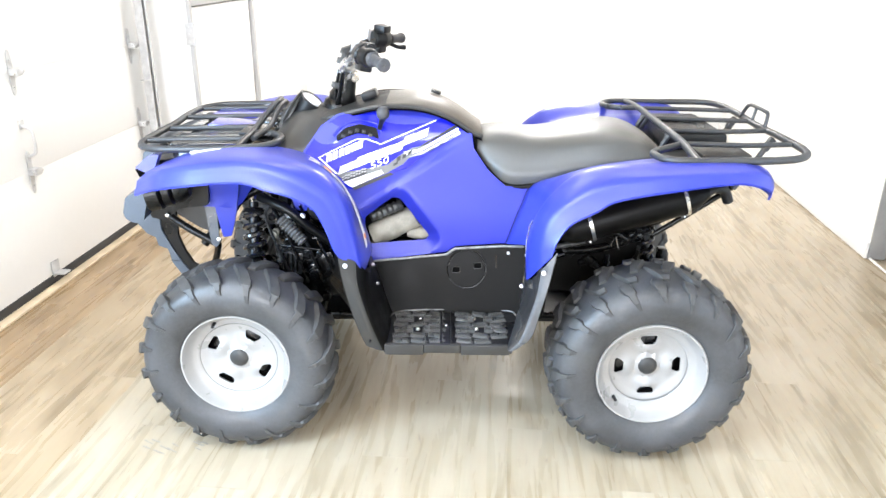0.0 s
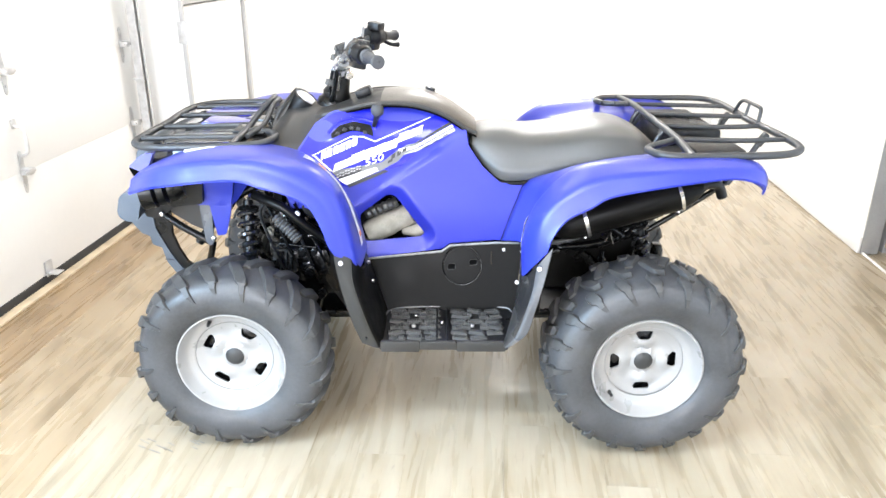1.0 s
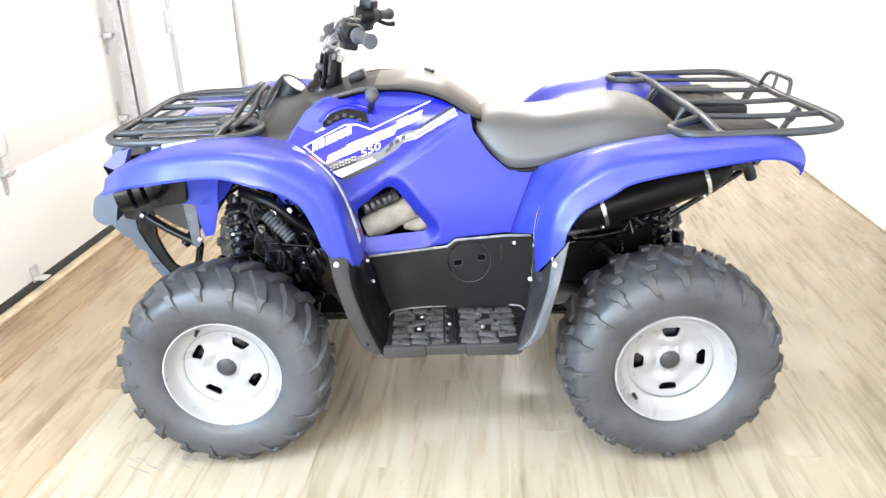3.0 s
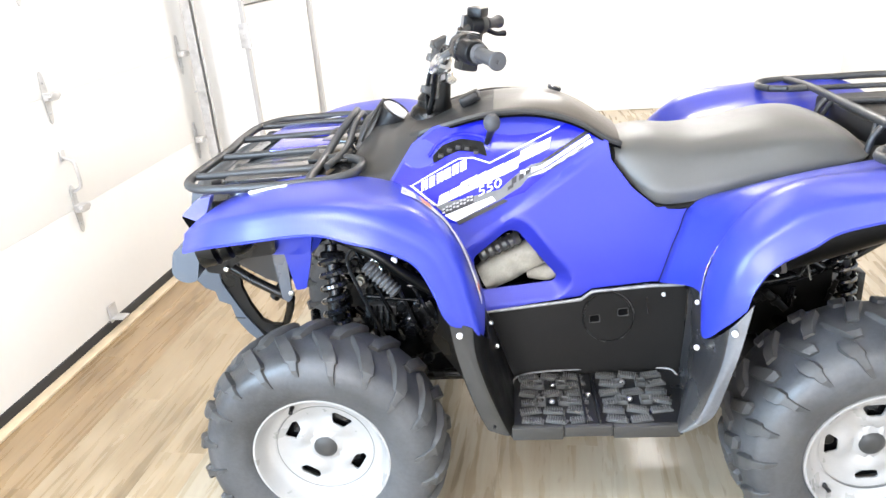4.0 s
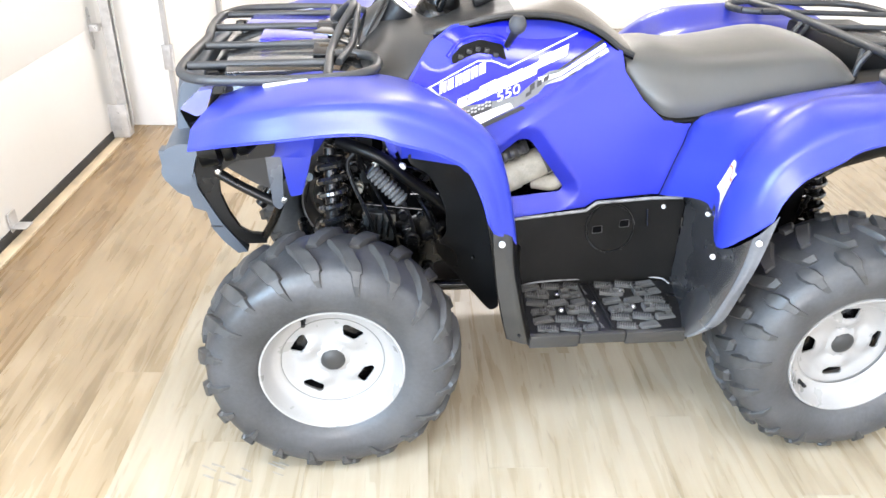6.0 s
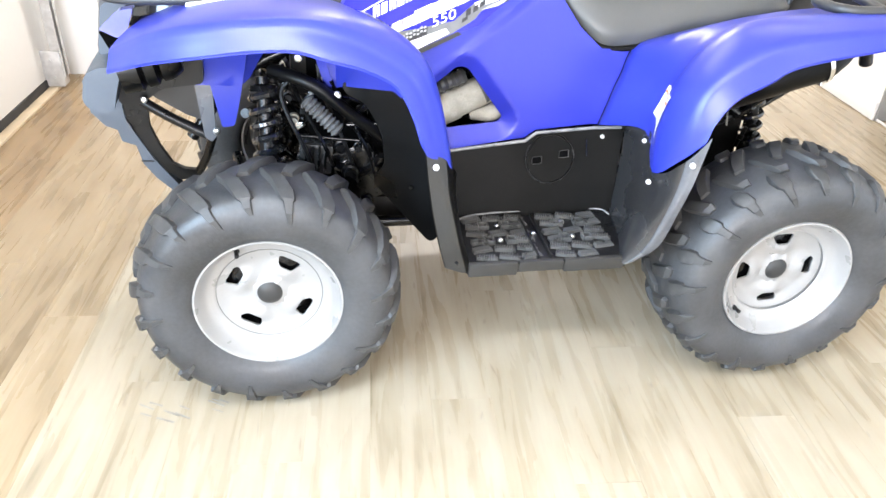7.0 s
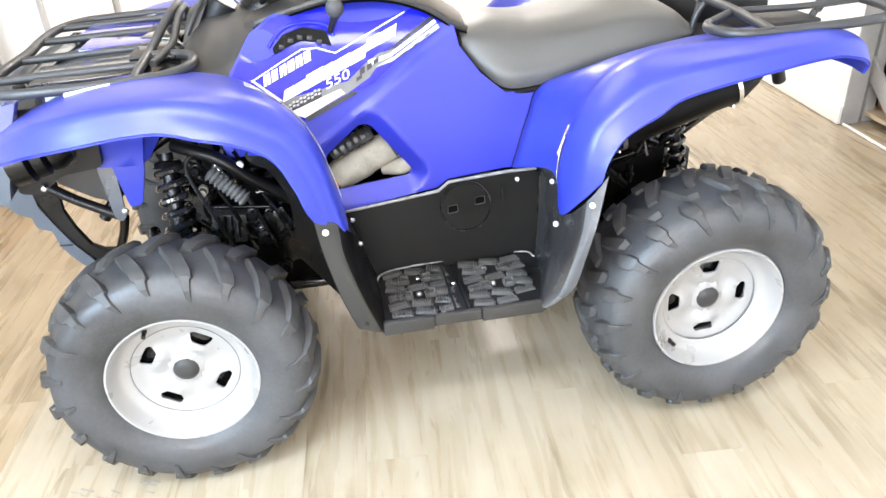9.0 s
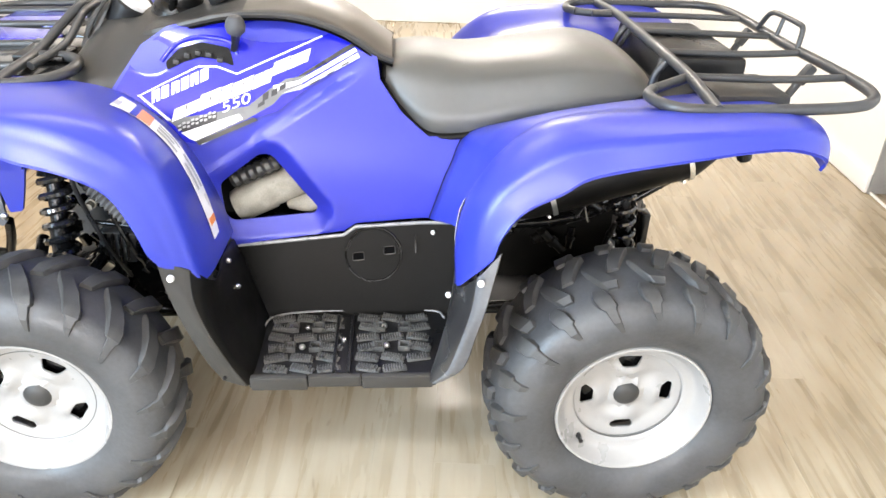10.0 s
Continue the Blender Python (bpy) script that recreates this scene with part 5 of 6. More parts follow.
# bonnet between the front fenders
bm = bmesh.new()
skin(bm, [dome(x, ze, zt, hw, 15, 0.03, 3.0) for x, ze, zt, hw in ((-0.895, 0.870, 0.880, 0.24), (-0.870, 0.905, 0.915, 0.262), (-0.78, 0.915, 0.926, 0.275), (-0.66, 0.915, 0.930, 0.275), (-0.56, 0.905, 0.928, 0.270), (-0.50, 0.895, 0.915, 0.26))])
bmesh.ops.recalc_face_normals(bm, faces=bm.faces)
bonnet = part("bonnet", bm, BONNET, quad, "charcoal plastic bonnet under the rack", angle=60)
for fl in SIDES:
    part("bonnet_flank", block((0.20, 0.150, 0.010), (-0.735, -0.200, 0.925), 0.004, (0, 0, 6)), GLOSS if fl else BONNET, bonnet, "glossy blue bonnet flank" if fl else "glossy charcoal bonnet flank", fl)
    # glossy block added to catch a gleam under the rack
    part("bonnet_gleam", block((0.10, 0.09, 0.012), (-0.60, -0.06, 0.932), 0.005, (0, 2, 14)), BONNET, bonnet, "glossy charcoal block added for a gleam", fl)
    part("bonnet_vent", block((0.10, 0.10, 0.010), (-0.60, -0.12, 0.933), 0.004, (0, 2, 0)), BLACK, bonnet, "", fl)
    part("bonnet_panel", block((0.16, 0.12, 0.010), (-0.700, 0.0, 0.934), 0.004, (0, 2, 0)), GLOSS, bonnet, "glossy blue centre panel", fl) if not fl else None
    # thin white strip along the fender's inner edge
    part("fender_strip", patch([(-0.742, 0.0), (-0.652, 0.0), (-0.653, 0.008), (-0.740, 0.007)], lambda a, b: Vector((a, -0.360 + b, 0.931 + 0.12 * (a + 0.67) + 0.002)), 0.006, 0.03, away=(0, 0, -1)), WHITEP, bonnet, "white strip on the fender's inner edge", fl)
    lamp_ = part("headlight", patch(round_poly([(-0.914, 0.872), (-0.878, 0.903), (-0.850, 0.905), (-0.868, 0.858), (-0.884, 0.850)], 0.006), lambda a, b: Vector((a, -0.335 + 0.5 * (a + 0.88), b)), 0.03, 0.02), LENS, quad, "pale lavender headlight lens set into the fender", fl)
    part("headlight_gap", patch(round_poly([(-0.916, 0.868), (-0.886, 0.850), (-0.880, 0.822), (-0.902, 0.826)], 0.004), lambda a, b: Vector((a, -0.330 + 0.5 * (a + 0.88), b)), 0.03, 0.02), VOID, lamp_, "black fill for the shaded gap beside the lens", fl)

# seat
SEATS = [(0.098, 0.888, 0.112, 0.906, 0.096, 0.918), (0.118, 0.856, 0.132, 0.908, 0.106, 0.926), (0.145, 0.824, 0.152, 0.906, 0.114, 0.933), (0.200, 0.783, 0.180, 0.900, 0.124, 0.937), (0.290, 0.787, 0.190, 0.897, 0.136, 0.927),
         (0.400, 0.814, 0.198, 0.906, 0.152, 0.938), (0.520, 0.842, 0.212, 0.922, 0.168, 0.954), (0.600, 0.856, 0.208, 0.920, 0.162, 0.948), (0.660, 0.866, 0.188, 0.903, 0.140, 0.922), (0.695, 0.872, 0.150, 0.885, 0.105, 0.893)]
s1 = spline([(a, b, c) for a, b, c, *_ in SEATS], 41)
s2 = spline([(d, e, f) for *_, d, e, f in SEATS], 41)
rows = []
for p, q in zip(s1, s2):
    half = [(-p.z + 0.012, p.y - 0.004), (-p.z, p.y + 0.004), (-p.z - 0.002, p.y + (q.x - p.y) * 0.35), (-(p.z * 0.45 + q.y * 0.55) - 0.006, p.y + (q.x - p.y) * 0.78), (-q.y, q.x + (q.z - q.x) * 0.25), (-q.y * 0.62, q.x + (q.z - q.x) * 0.82), (0, q.z)]
    ring = half + [(-y, z) for y, z in half[-2::-1]]
    rows.append([Vector((p.x, v.x, v.y)) for v in spline([(y, z, 0) for y, z in ring], 45)])
bm = bmesh.new()
skin(bm, rows, False)
for r in (rows[0], rows[-1]):
    bm.faces.new([bm.verts.new(v) for v in r])
bmesh.ops.remove_doubles(bm, verts=bm.verts, dist=1e-5)
bmesh.ops.recalc_face_normals(bm, faces=bm.faces)
seat = part("seat", bm, SEAT, quad, "smooth charcoal vinyl saddle seat", angle=60)
for fl in SIDES:
    part("seat_base", tube([(p.x, -p.z + 0.002, p.y - 0.004) for p in s1], 0.0080, sides=8), MATT, seat, "thin black edge under the seat", fl)
part("seat_lip", tube(rows[1][4:-4], 0.0055, sides=8), MATT, seat, "dark front edge against the tank cover")

# rear deck, between the fenders under the rack
bm = bmesh.new()
skin(bm, [dome(x, ze, zt, 0.215, 13, 0.03, 4) for x, ze, zt in ((0.40, 0.79, 0.80), (0.66, 0.858, 0.868), (0.72, 0.878, 0.885), (0.84, 0.885, 0.892), (0.925, 0.850, 0.858))])
bmesh.ops.recalc_face_normals(bm, faces=bm.faces)
part("rear_deck", bm, COWL, quad, "charcoal plastic deck behind the seat", angle=60)
part("tool_box", block((0.20, 0.36, 0.065), (0.81, 0.06, 0.905), 0.014), BLACK, quad, "black lidded tool box under the rack")
part("tool_tray", block((0.15, 0.16, 0.035), (0.833, -0.26, 0.908), 0.010), COWL, quad, "charcoal plastic side tray")

# racks
r0 = 0.0105
rear_rack = part("rear_rack", tube([(0.622, -0.345, 0.938), (0.602, -0.385, 0.938), (0.622, -0.440, 0.938), (0.670, -0.462, 0.938), (0.80, -0.460, 0.938), (0.94, -0.452, 0.940), (1.012, -0.425, 0.942), (1.050, -0.350, 0.943), (1.056, -0.180, 0.942), (1.048, 0, 0.942),
                                    (1.056, 0.180, 0.942), (1.050, 0.350, 0.943), (1.012, 0.425, 0.942), (0.94, 0.452, 0.940), (0.80, 0.460, 0.938), (0.670, 0.462, 0.938), (0.622, 0.440, 0.938), (0.602, 0.385, 0.938), (0.622, 0.345, 0.938)], 0.0110, smooth=90), RACK, quad, "dark tubular steel rear rack")
part("front_bar", tube([(0.704, -0.470, 0.939), (0.711, -0.30, 0.949), (0.712, -0.15, 0.951), (0.712, 0.15, 0.951), (0.711, 0.30, 0.949), (0.704, 0.470, 0.939)], 0.0110, smooth=20), RACK, rear_rack)
for y, xa in ((-0.285, 0.712), (-0.095, 0.712), (0.095, 0.712), (0.285, 0.650)):
    part("slat", tube([(xa, y, 0.946), (0.9, y, 0.942), (1.054, y + 0.02 * (1 if y < 0 else -1), 0.942)], 0.0078, smooth=8), RACK, rear_rack)
part("inner_bar", tube([(0.622, -0.345, 0.938), (0.66, -0.318, 0.940), (0.712, -0.288, 0.946)], 0.0102, smooth=12), RACK, rear_rack)
part("inner_bar", tube([(0.622, 0.345, 0.938), (0.66, 0.318, 0.940), (0.712, 0.288, 0.946)], 0.0102, smooth=12), RACK, rear_rack)
part("rear_hoop", tube([(1.046, -0.060, 0.944), (1.053, -0.052, 0.976), (1.056, -0.044, 0.990), (1.056, -0.025, 0.995), (1.056, 0.08, 0.995), (1.055, 0.112, 0.990), (1.052, 0.128, 0.978), (1.046, 0.150, 0.944)], 0.0062, smooth=40), RACK, rear_rack, "small upright steel hoop")
part("hoop_stay", tube([(1.046, 0.05, 0.944), (1.056, 0.05, 0.994)], 0.0052), RACK, rear_rack)
for fl in SIDES:
    part("rack_leg", tube([(1.034, -0.165, 0.938), (1.006, -0.165, 0.892), (0.975, -0.163, 0.835), (0.935, -0.158, 0.770)], 0.0088, smooth=16), RACK, rear_rack, "", fl)
    part("rack_lug", block((0.046, 0.024, 0.020), (1.022, -0.165, 0.918), 0.006, (0, -58, 0)), RACK, rear_rack, "", fl)
    part("rack_stay", tube([(0.712, -0.16, 0.946), (0.690, -0.16, 0.915), (0.682, -0.16, 0.880)], 0.0078, smooth=8), RACK, rear_rack, "", fl)
    part("rack_stay", tube([(0.712, -0.125, 0.946), (0.700, -0.14, 0.910), (0.690, -0.15, 0.885)], 0.0065, smooth=8), RACK, rear_rack, "", fl)

front_rack = part("front_rack", tube([(-0.612, -0.150, 0.934), (-0.545, -0.155, 0.934), (-0.508, -0.200, 0.934), (-0.512, -0.270, 0.932), (-0.560, -0.315, 0.930), (-0.66, -0.335, 0.928), (-0.80, -0.330, 0.924), (-0.880, -0.310, 0.922), (-0.924, -0.255, 0.922), (-0.922, -0.13, 0.926), (-0.908, 0, 0.930),
                                      (-0.918, 0.13, 0.928), (-0.912, 0.270, 0.928), (-0.868, 0.340, 0.930), (-0.80, 0.358, 0.932), (-0.66, 0.362, 0.934), (-0.560, 0.340, 0.935), (-0.512, 0.290, 0.935), (-0.508, 0.200, 0.934), (-0.545, 0.155, 0.934), (-0.612, 0.150, 0.934)], 0.0110, smooth=100), RACK, quad, "dark tubular steel front rack")
for y in (-0.225, -0.055, 0.130, 0.285):
    part("slat", tube([(-0.914, y, 0.926), (-0.78, y, 0.930), (-0.612, y, 0.934)], 0.0092, smooth=8), RACK, front_rack)
part("back_bar", tube([(-0.612, -0.325, 0.930), (-0.612, -0.270, 0.934), (-0.608, -0.140, 0.940), (-0.585, -0.060, 0.975), (-0.560, -0.010, 1.004), (-0.556, 0.030, 1.008), (-0.560, 0.070, 1.004), (-0.585, 0.120, 0.975), (-0.608, 0.180, 0.940), (-0.612, 0.355, 0.934)], 0.0102, smooth=60), RACK, front_rack, "arched steel bar")
part("inner_arch", tube([(-0.590, -0.225, 0.934), (-0.560, -0.12, 0.950), (-0.548, -0.03, 0.992), (-0.545, 0.03, 1.000), (-0.548, 0.09, 0.992), (-0.560, 0.18, 0.950), (-0.590, 0.225, 0.934)], 0.0085, smooth=40), RACK, front_rack)
for fl in SIDES:
    for x in (-0.86, -0.74, -0.60):
        part("rack_foot", block((0.026, 0.022, 0.030), (x, -0.245, 0.906), 0.005, (0, 0, 25)), BLACK, front_rack, "", fl)
    part("rack_stay", tube([(-0.86, -0.20, 0.926), (-0.835, -0.19, 0.890)], 0.009), RACK, front_rack, "", fl)

# handlebar
bar = part("handlebar", tube([(-0.205, -0.300, 1.182), (-0.235, -0.235, 1.190), (-0.290, -0.135, 1.165), (-0.318, -0.070, 1.118), (-0.322, 0, 1.105), (-0.318, 0.070, 1.118), (-0.290, 0.135, 1.165), (-0.235, 0.235, 1.190), (-0.205, 0.300, 1.182)], 0.011, smooth=50), HOSE, quad, "grey steel handlebar with rubber grips")
for fl in SIDES:
    part("grip", rod((-0.208, -0.288, 1.184), (-0.167, -0.382, 1.179), [(0, 0), (0.021, 0), (0.022, 0.04), (0.0155, 0.08), (0.0155, 0.50), (0.0162, 0.86), (0.0190, 0.90), (0.0196, 0.98), (0.017, 1.0), (0.005, 1.0), (0.004, 0.98), (0, 0.98)], 24), GRIP, bar, "ribbed grey rubber grip", fl)
    bm = rod((-0.255, -0.205, 1.192), (-0.214, -0.284, 1.185), [(0, 0), (0.024, 0), (0.030, 0.10), (0.032, 0.40), (0.034, 0.43), (0.034, 0.50), (0.030, 0.54), (0.029, 0.9), (0.024, 1), (0, 1)], 20)
    block((0.040, 0.050, 0.046), (-0.238, -0.240, 1.166), 0.007, (0, 12, 25), bm=bm)
    block((0.022, 0.022, 0.020), (-0.222, -0.262, 1.212), 0.004, (0, 20, 25), bm=bm)
    part("switch_housing", bm, BLACK, bar, "black moulded switch housing", fl)
    if fl:
        part("brake_lever", tube([(-0.262, -0.225, 1.186), (-0.270, -0.275, 1.170), (-0.256, -0.340, 1.160), (-0.228, -0.395, 1.158)], [0.008, 0.007, 0.006, 0.007], smooth=20), CHROME, bar, "curved bright brake lever", fl)
    part("mirror_boss", block((0.020, 0.024, 0.042), (-0.272, -0.165, 1.210), 0.004, (0, 10, 20)), PALEGREY, bar, "pale grey clamp boss", fl)
    part("brake_reservoir", block((0.045, 0.050, 0.026), (-0.222 if fl else -0.236, -0.215 if fl else -0.175, 1.226 if fl else 1.206), 0.006, (0, 8, 25)), BLACK, bar, "black fluid reservoir", fl)
part("throttle_lever", tube([(-0.205, 0.275, 1.172), (-0.176, 0.300, 1.155), (-0.150, 0.318, 1.152)], [0.008, 0.007, 0.009], smooth=12), BLACK, bar, "black thumb throttle")
column = part("steering_column", tube([(-0.352, 0, 0.985), (-0.335, 0, 1.050), (-0.322, 0, 1.105)], 0.022, smooth=10), DARKSTEEL, quad, "black steering column with bunched cables")
part("bar_clamp", block((0.055, 0.11, 0.040), (-0.322, 0, 1.108), 0.010, (0, -15, 0)), PALEGREY, column, "pale grey bar clamp")
part("column_boot", rod((-0.352, 0, 0.985), (-0.322, 0, 1.085), [(0, 0), (0.058, 0), (0.054, 0.2), (0.044, 0.3), (0.046, 0.45), (0.038, 0.6), (0.030, 1), (0, 1)], 20), PITCH, column, "black rubber boot")
rr = random.Random(3)
for k in range(7):
    y0 = -0.075 + 0.022 * k
    pts = [(-0.362 + 0.016 * rr.random(), y0 * 0.5, 0.990), (-0.354 + 0.035 * rr.random(), y0 * 0.8 - 0.01, 1.060), (-0.332 + 0.035 * rr.random(), y0 * 1.1 - 0.01, 1.130), (-0.312 + 0.03 * rr.random(), y0 * 1.5, 1.180), (-0.268, y0 * 2.4, 1.192)]
    part("cable", tube(pts, 0.0055 if k % 2 else 0.0075, smooth=26, sides=8), PITCH if k % 3 else DARKSTEEL, column, "black control cable")
for x, y, z in ((-0.352, -0.055, 1.072), (-0.330, -0.062, 1.150), (-0.322, -0.03, 1.176)):
    part("cable_clip", block((0.026, 0.022, 0.020), (x, y, z), 0.004, (0, 20, 30)), HOSE, column, "pale cable clip")
part("control_unit", block((0.022, 0.040, 0.050), (-0.324, -0.045, 1.150), 0.008, (0, 12, 10)), COWL, column, "charcoal cable junction")
part("clamp_ring", rod((-0.318, -0.075, 1.128), (-0.298, -0.115, 1.150), [(0.012, 0), (0.021, 0), (0.023, 0.2), (0.023, 0.8), (0.021, 1), (0.012, 1)], 20), CHROME, column, "pale silver bar clamp ring")
part("clamp_post", tube([(-0.330, -0.055, 1.050), (-0.322, -0.065, 1.095), (-0.315, -0.080, 1.130)], 0.008, smooth=10), CHROME, column, "pale silver clamp post")
part("junction_cap", block((0.040, 0.034, 0.022), (-0.308, -0.050, 1.184), 0.006, (0, -18, 20)), COWL, column, "charcoal junction cap")
part("junction_block", block((0.028, 0.032, 0.030), (-0.322, -0.062, 1.124), 0.005, (0, 20, 0)), PALEGREY, column, "grey connector block")
part("shift_cap", rod((-0.290, -0.060, 1.112), (-0.284, -0.095, 1.098), [(0, 0), (0.009, 0), (0.014, 0.25), (0.015, 0.8), (0.011, 1), (0, 1)], 18), CHROME, column, "bright choke knob")

# front bumper and skid
def side_slab(poly, y0, y1, bow=0.0, n=9, bm=None):
    """A side outline carried across from y0 to y1; bow pulls its ends back."""
    bm = bm or bmesh.new()
    rows = []
    for k in range(n):
        y = y0 + (y1 - y0) * k / (n - 1)
        s = abs(2 * k / (n - 1) - 1)
        rows.append([Vector((x + bow * s ** 2.4, y, z)) for x, z in poly])
    skin(bm, rows, True, True)
    bmesh.ops.recalc_face_normals(bm, faces=bm.faces)
    return bm


# side outlines as (x, z)
BUMPER_END = round_poly([(-0.990, 0.722), (-0.976, 0.776), (-0.945, 0.790), (-0.900, 0.786), (-0.918, 0.742), (-0.930, 0.696), (-0.960, 0.692), (-0.982, 0.704)], 0.012)
bumper = part("bumper", side_slab(BUMPER_END, -0.335, 0.335, 0.012, 15), GREY, quad, "slate grey plastic front bumper")
part("bumper_shield", side_slab(round_poly([(-0.985, 0.786), (-0.962, 0.890), (-0.930, 0.905), (-0.905, 0.895), (-0.92, 0.786)], 0.010), -0.235, 0.235, 0.030, 11), GREY, bumper, "upright grey nose shield")
SKID = [(-1.035, 0.690), (-1.030, 0.612), (-1.004, 0.578), (-0.978, 0.566), (-0.972, 0.536), (-0.942, 0.524), (-0.932, 0.474), (-0.908, 0.436), (-0.875, 0.400), (-0.850, 0.404)]
SKID_IN = [(-0.878, 0.446), (-0.905, 0.486), (-0.927, 0.530), (-0.955, 0.592), (-0.960, 0.690)]
part("skid_bar", side_slab(SKID + SKID_IN, -0.122, -0.085, 0, 3), GREY, bumper, "stepped slate grey skid bar", angle=25)
part("skid_seam", block((0.030, 0.003, 0.0025), (-0.921, -0.1235, 0.482), 0, (0, 4, 0)), BLACK, bumper)
part("bumper_arm", side_slab([(-0.964, 0.690), (-0.957, 0.594), (-0.929, 0.532), (-0.907, 0.488), (-0.880, 0.448), (-0.850, 0.425), (-0.800, 0.425), (-0.802, 0.450), (-0.838, 0.454), (-0.864, 0.470), (-0.888, 0.518), (-0.904, 0.570), (-0.900, 0.690)], -0.116, -0.100, 0, 3), PITCH, bumper, "black curved bumper arm", angle=30)
part("bumper_stay", tube([(-0.905, -0.150, 0.650), (-0.84, -0.165, 0.612), (-0.760, -0.175, 0.570)], 0.0125, smooth=10), BLACK, bumper)
part("bumper_stay", tube([(-0.805, -0.105, 0.440), (-0.775, -0.135, 0.500), (-0.752, -0.165, 0.560)], 0.011, smooth=10), DARKSTEEL, bumper)
for fl in SIDES:
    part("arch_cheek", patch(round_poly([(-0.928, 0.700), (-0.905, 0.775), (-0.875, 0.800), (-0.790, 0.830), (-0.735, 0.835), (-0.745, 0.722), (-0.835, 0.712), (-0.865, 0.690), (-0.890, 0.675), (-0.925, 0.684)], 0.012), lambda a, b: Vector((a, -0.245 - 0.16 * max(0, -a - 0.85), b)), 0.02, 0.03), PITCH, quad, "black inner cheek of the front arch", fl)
    part("lamp_bucket", rod((-0.775, -0.31, 0.806), (-0.895, -0.33, 0.786), [(0, 0), (0.03, 0), (0.044, 0.2), (0.044, 0.34), (0.036, 0.38), (0.048, 0.44), (0.050, 0.6), (0.042, 0.64), (0.054, 0.70), (0.054, 1), (0, 1)], 18), PITCH, quad, "black ribbed lamp bucket under the fender", fl)
    # blue tongue in two steps, with a web turning in behind it
    tongue = part("arch_tongue", patch(round_poly([(-0.774, 0.712), (-0.770, 0.790), (-0.735, 0.860), (-0.610, 0.860), (-0.645, 0.790), (-0.664, 0.707)], 0.006), lambda a, b: Vector((a, -0.222 - 0.28 * max(0, b - 0.74), b)), 0.016, 0.03), BLUE, quad, "blue fender tongue behind the bumper", fl)
    part("tongue_tip", patch(round_poly([(-0.738, 0.716), (-0.662, 0.716), (-0.676, 0.660), (-0.692, 0.606), (-0.720, 0.602)], 0.006), lambda a, b: Vector((a, -0.208, b)), 0.008, 0.03), BLUE, tongue, "narrow blue tip of the tongue", fl)
    part("tongue_web", patch([(0.0, 0.710), (0.0, 0.850), (0.17, 0.850), (0.12, 0.812), (0.06, 0.765), (0.02, 0.720)], lambda a, b: Vector((-0.662 + 0.75 * a, -0.216 + 0.66 * a, b)), 0.005, 0.03), BLUE, tongue, "blue web turned inwards", fl)
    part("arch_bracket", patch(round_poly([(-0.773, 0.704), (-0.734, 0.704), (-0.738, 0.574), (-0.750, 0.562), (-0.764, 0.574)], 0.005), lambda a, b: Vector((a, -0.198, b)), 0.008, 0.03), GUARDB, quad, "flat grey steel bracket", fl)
    part("arch_web", patch(round_poly([(-0.880, 0.702), (-0.770, 0.705), (-0.760, 0.612), (-0.800, 0.628), (-0.866, 0.672)], 0.006), lambda a, b: Vector((a, -0.188, b)), 0.01, 0.03), COWL, quad, "charcoal web plate", fl)
    bolt("bolt", (-0.735, -0.206, 0.592), quad, fl, 0.0085, CHROME)
    bolt("bolt", (-0.872, -0.262, 0.694), quad, fl, 0.0075, CHROME)
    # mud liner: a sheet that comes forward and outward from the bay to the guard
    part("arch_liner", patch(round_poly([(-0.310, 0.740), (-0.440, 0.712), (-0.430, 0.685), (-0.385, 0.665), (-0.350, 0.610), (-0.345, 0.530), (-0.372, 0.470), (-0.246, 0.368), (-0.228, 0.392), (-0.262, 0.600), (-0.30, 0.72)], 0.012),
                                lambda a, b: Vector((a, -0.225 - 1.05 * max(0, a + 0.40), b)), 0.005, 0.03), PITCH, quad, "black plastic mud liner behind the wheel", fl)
    part("arch_flap", patch(round_poly([(-0.520, 0.850), (-0.380, 0.850), (-0.312, 0.790), (-0.314, 0.722), (-0.330, 0.734), (-0.430, 0.704), (-0.455, 0.690), (-0.478, 0.696)], 0.006), lambda a, b: Vector((a, -0.200 - 1.20 * max(0, a + 0.45) - 0.50 * max(0, b - 0.76), b)), 0.006, 0.03), BLUE, quad, "blue inner flap of the front fender", fl)
    part("flap_rib", patch([(-0.512, 0.840), (-0.492, 0.840), (-0.458, 0.700), (-0.474, 0.700)], lambda a, b: Vector((a, -0.209 - 0.50 * max(0, b - 0.76), b)), 0.006, 0.03), BLUE, quad, "narrow blue rib of the inner flap", fl)
    bolt("bolt", (-0.451, -0.232, 0.686), quad, fl, 0.0095)
    bolt("bolt", (-0.535, -0.225, 0.772), quad, fl, 0.0100, CHROME)
    bolt("bolt", (-0.290, -0.352, 0.500), quad, fl, 0.005, MATT)


def coil(a, b, r, wire, turns, bm=None, n=14):
    a, b = Vector(a), Vector(b)
    q = (b - a).to_track_quat("Z", "Y").to_matrix()
    L = (b - a).length
    return tube([a + q @ Vector((r * math.cos(2 * math.pi * t), r * math.sin(2 * math.pi * t), L * t / turns)) for t in (k / n for k in range(int(turns * n) + 1))], wire, bm, sides=7)


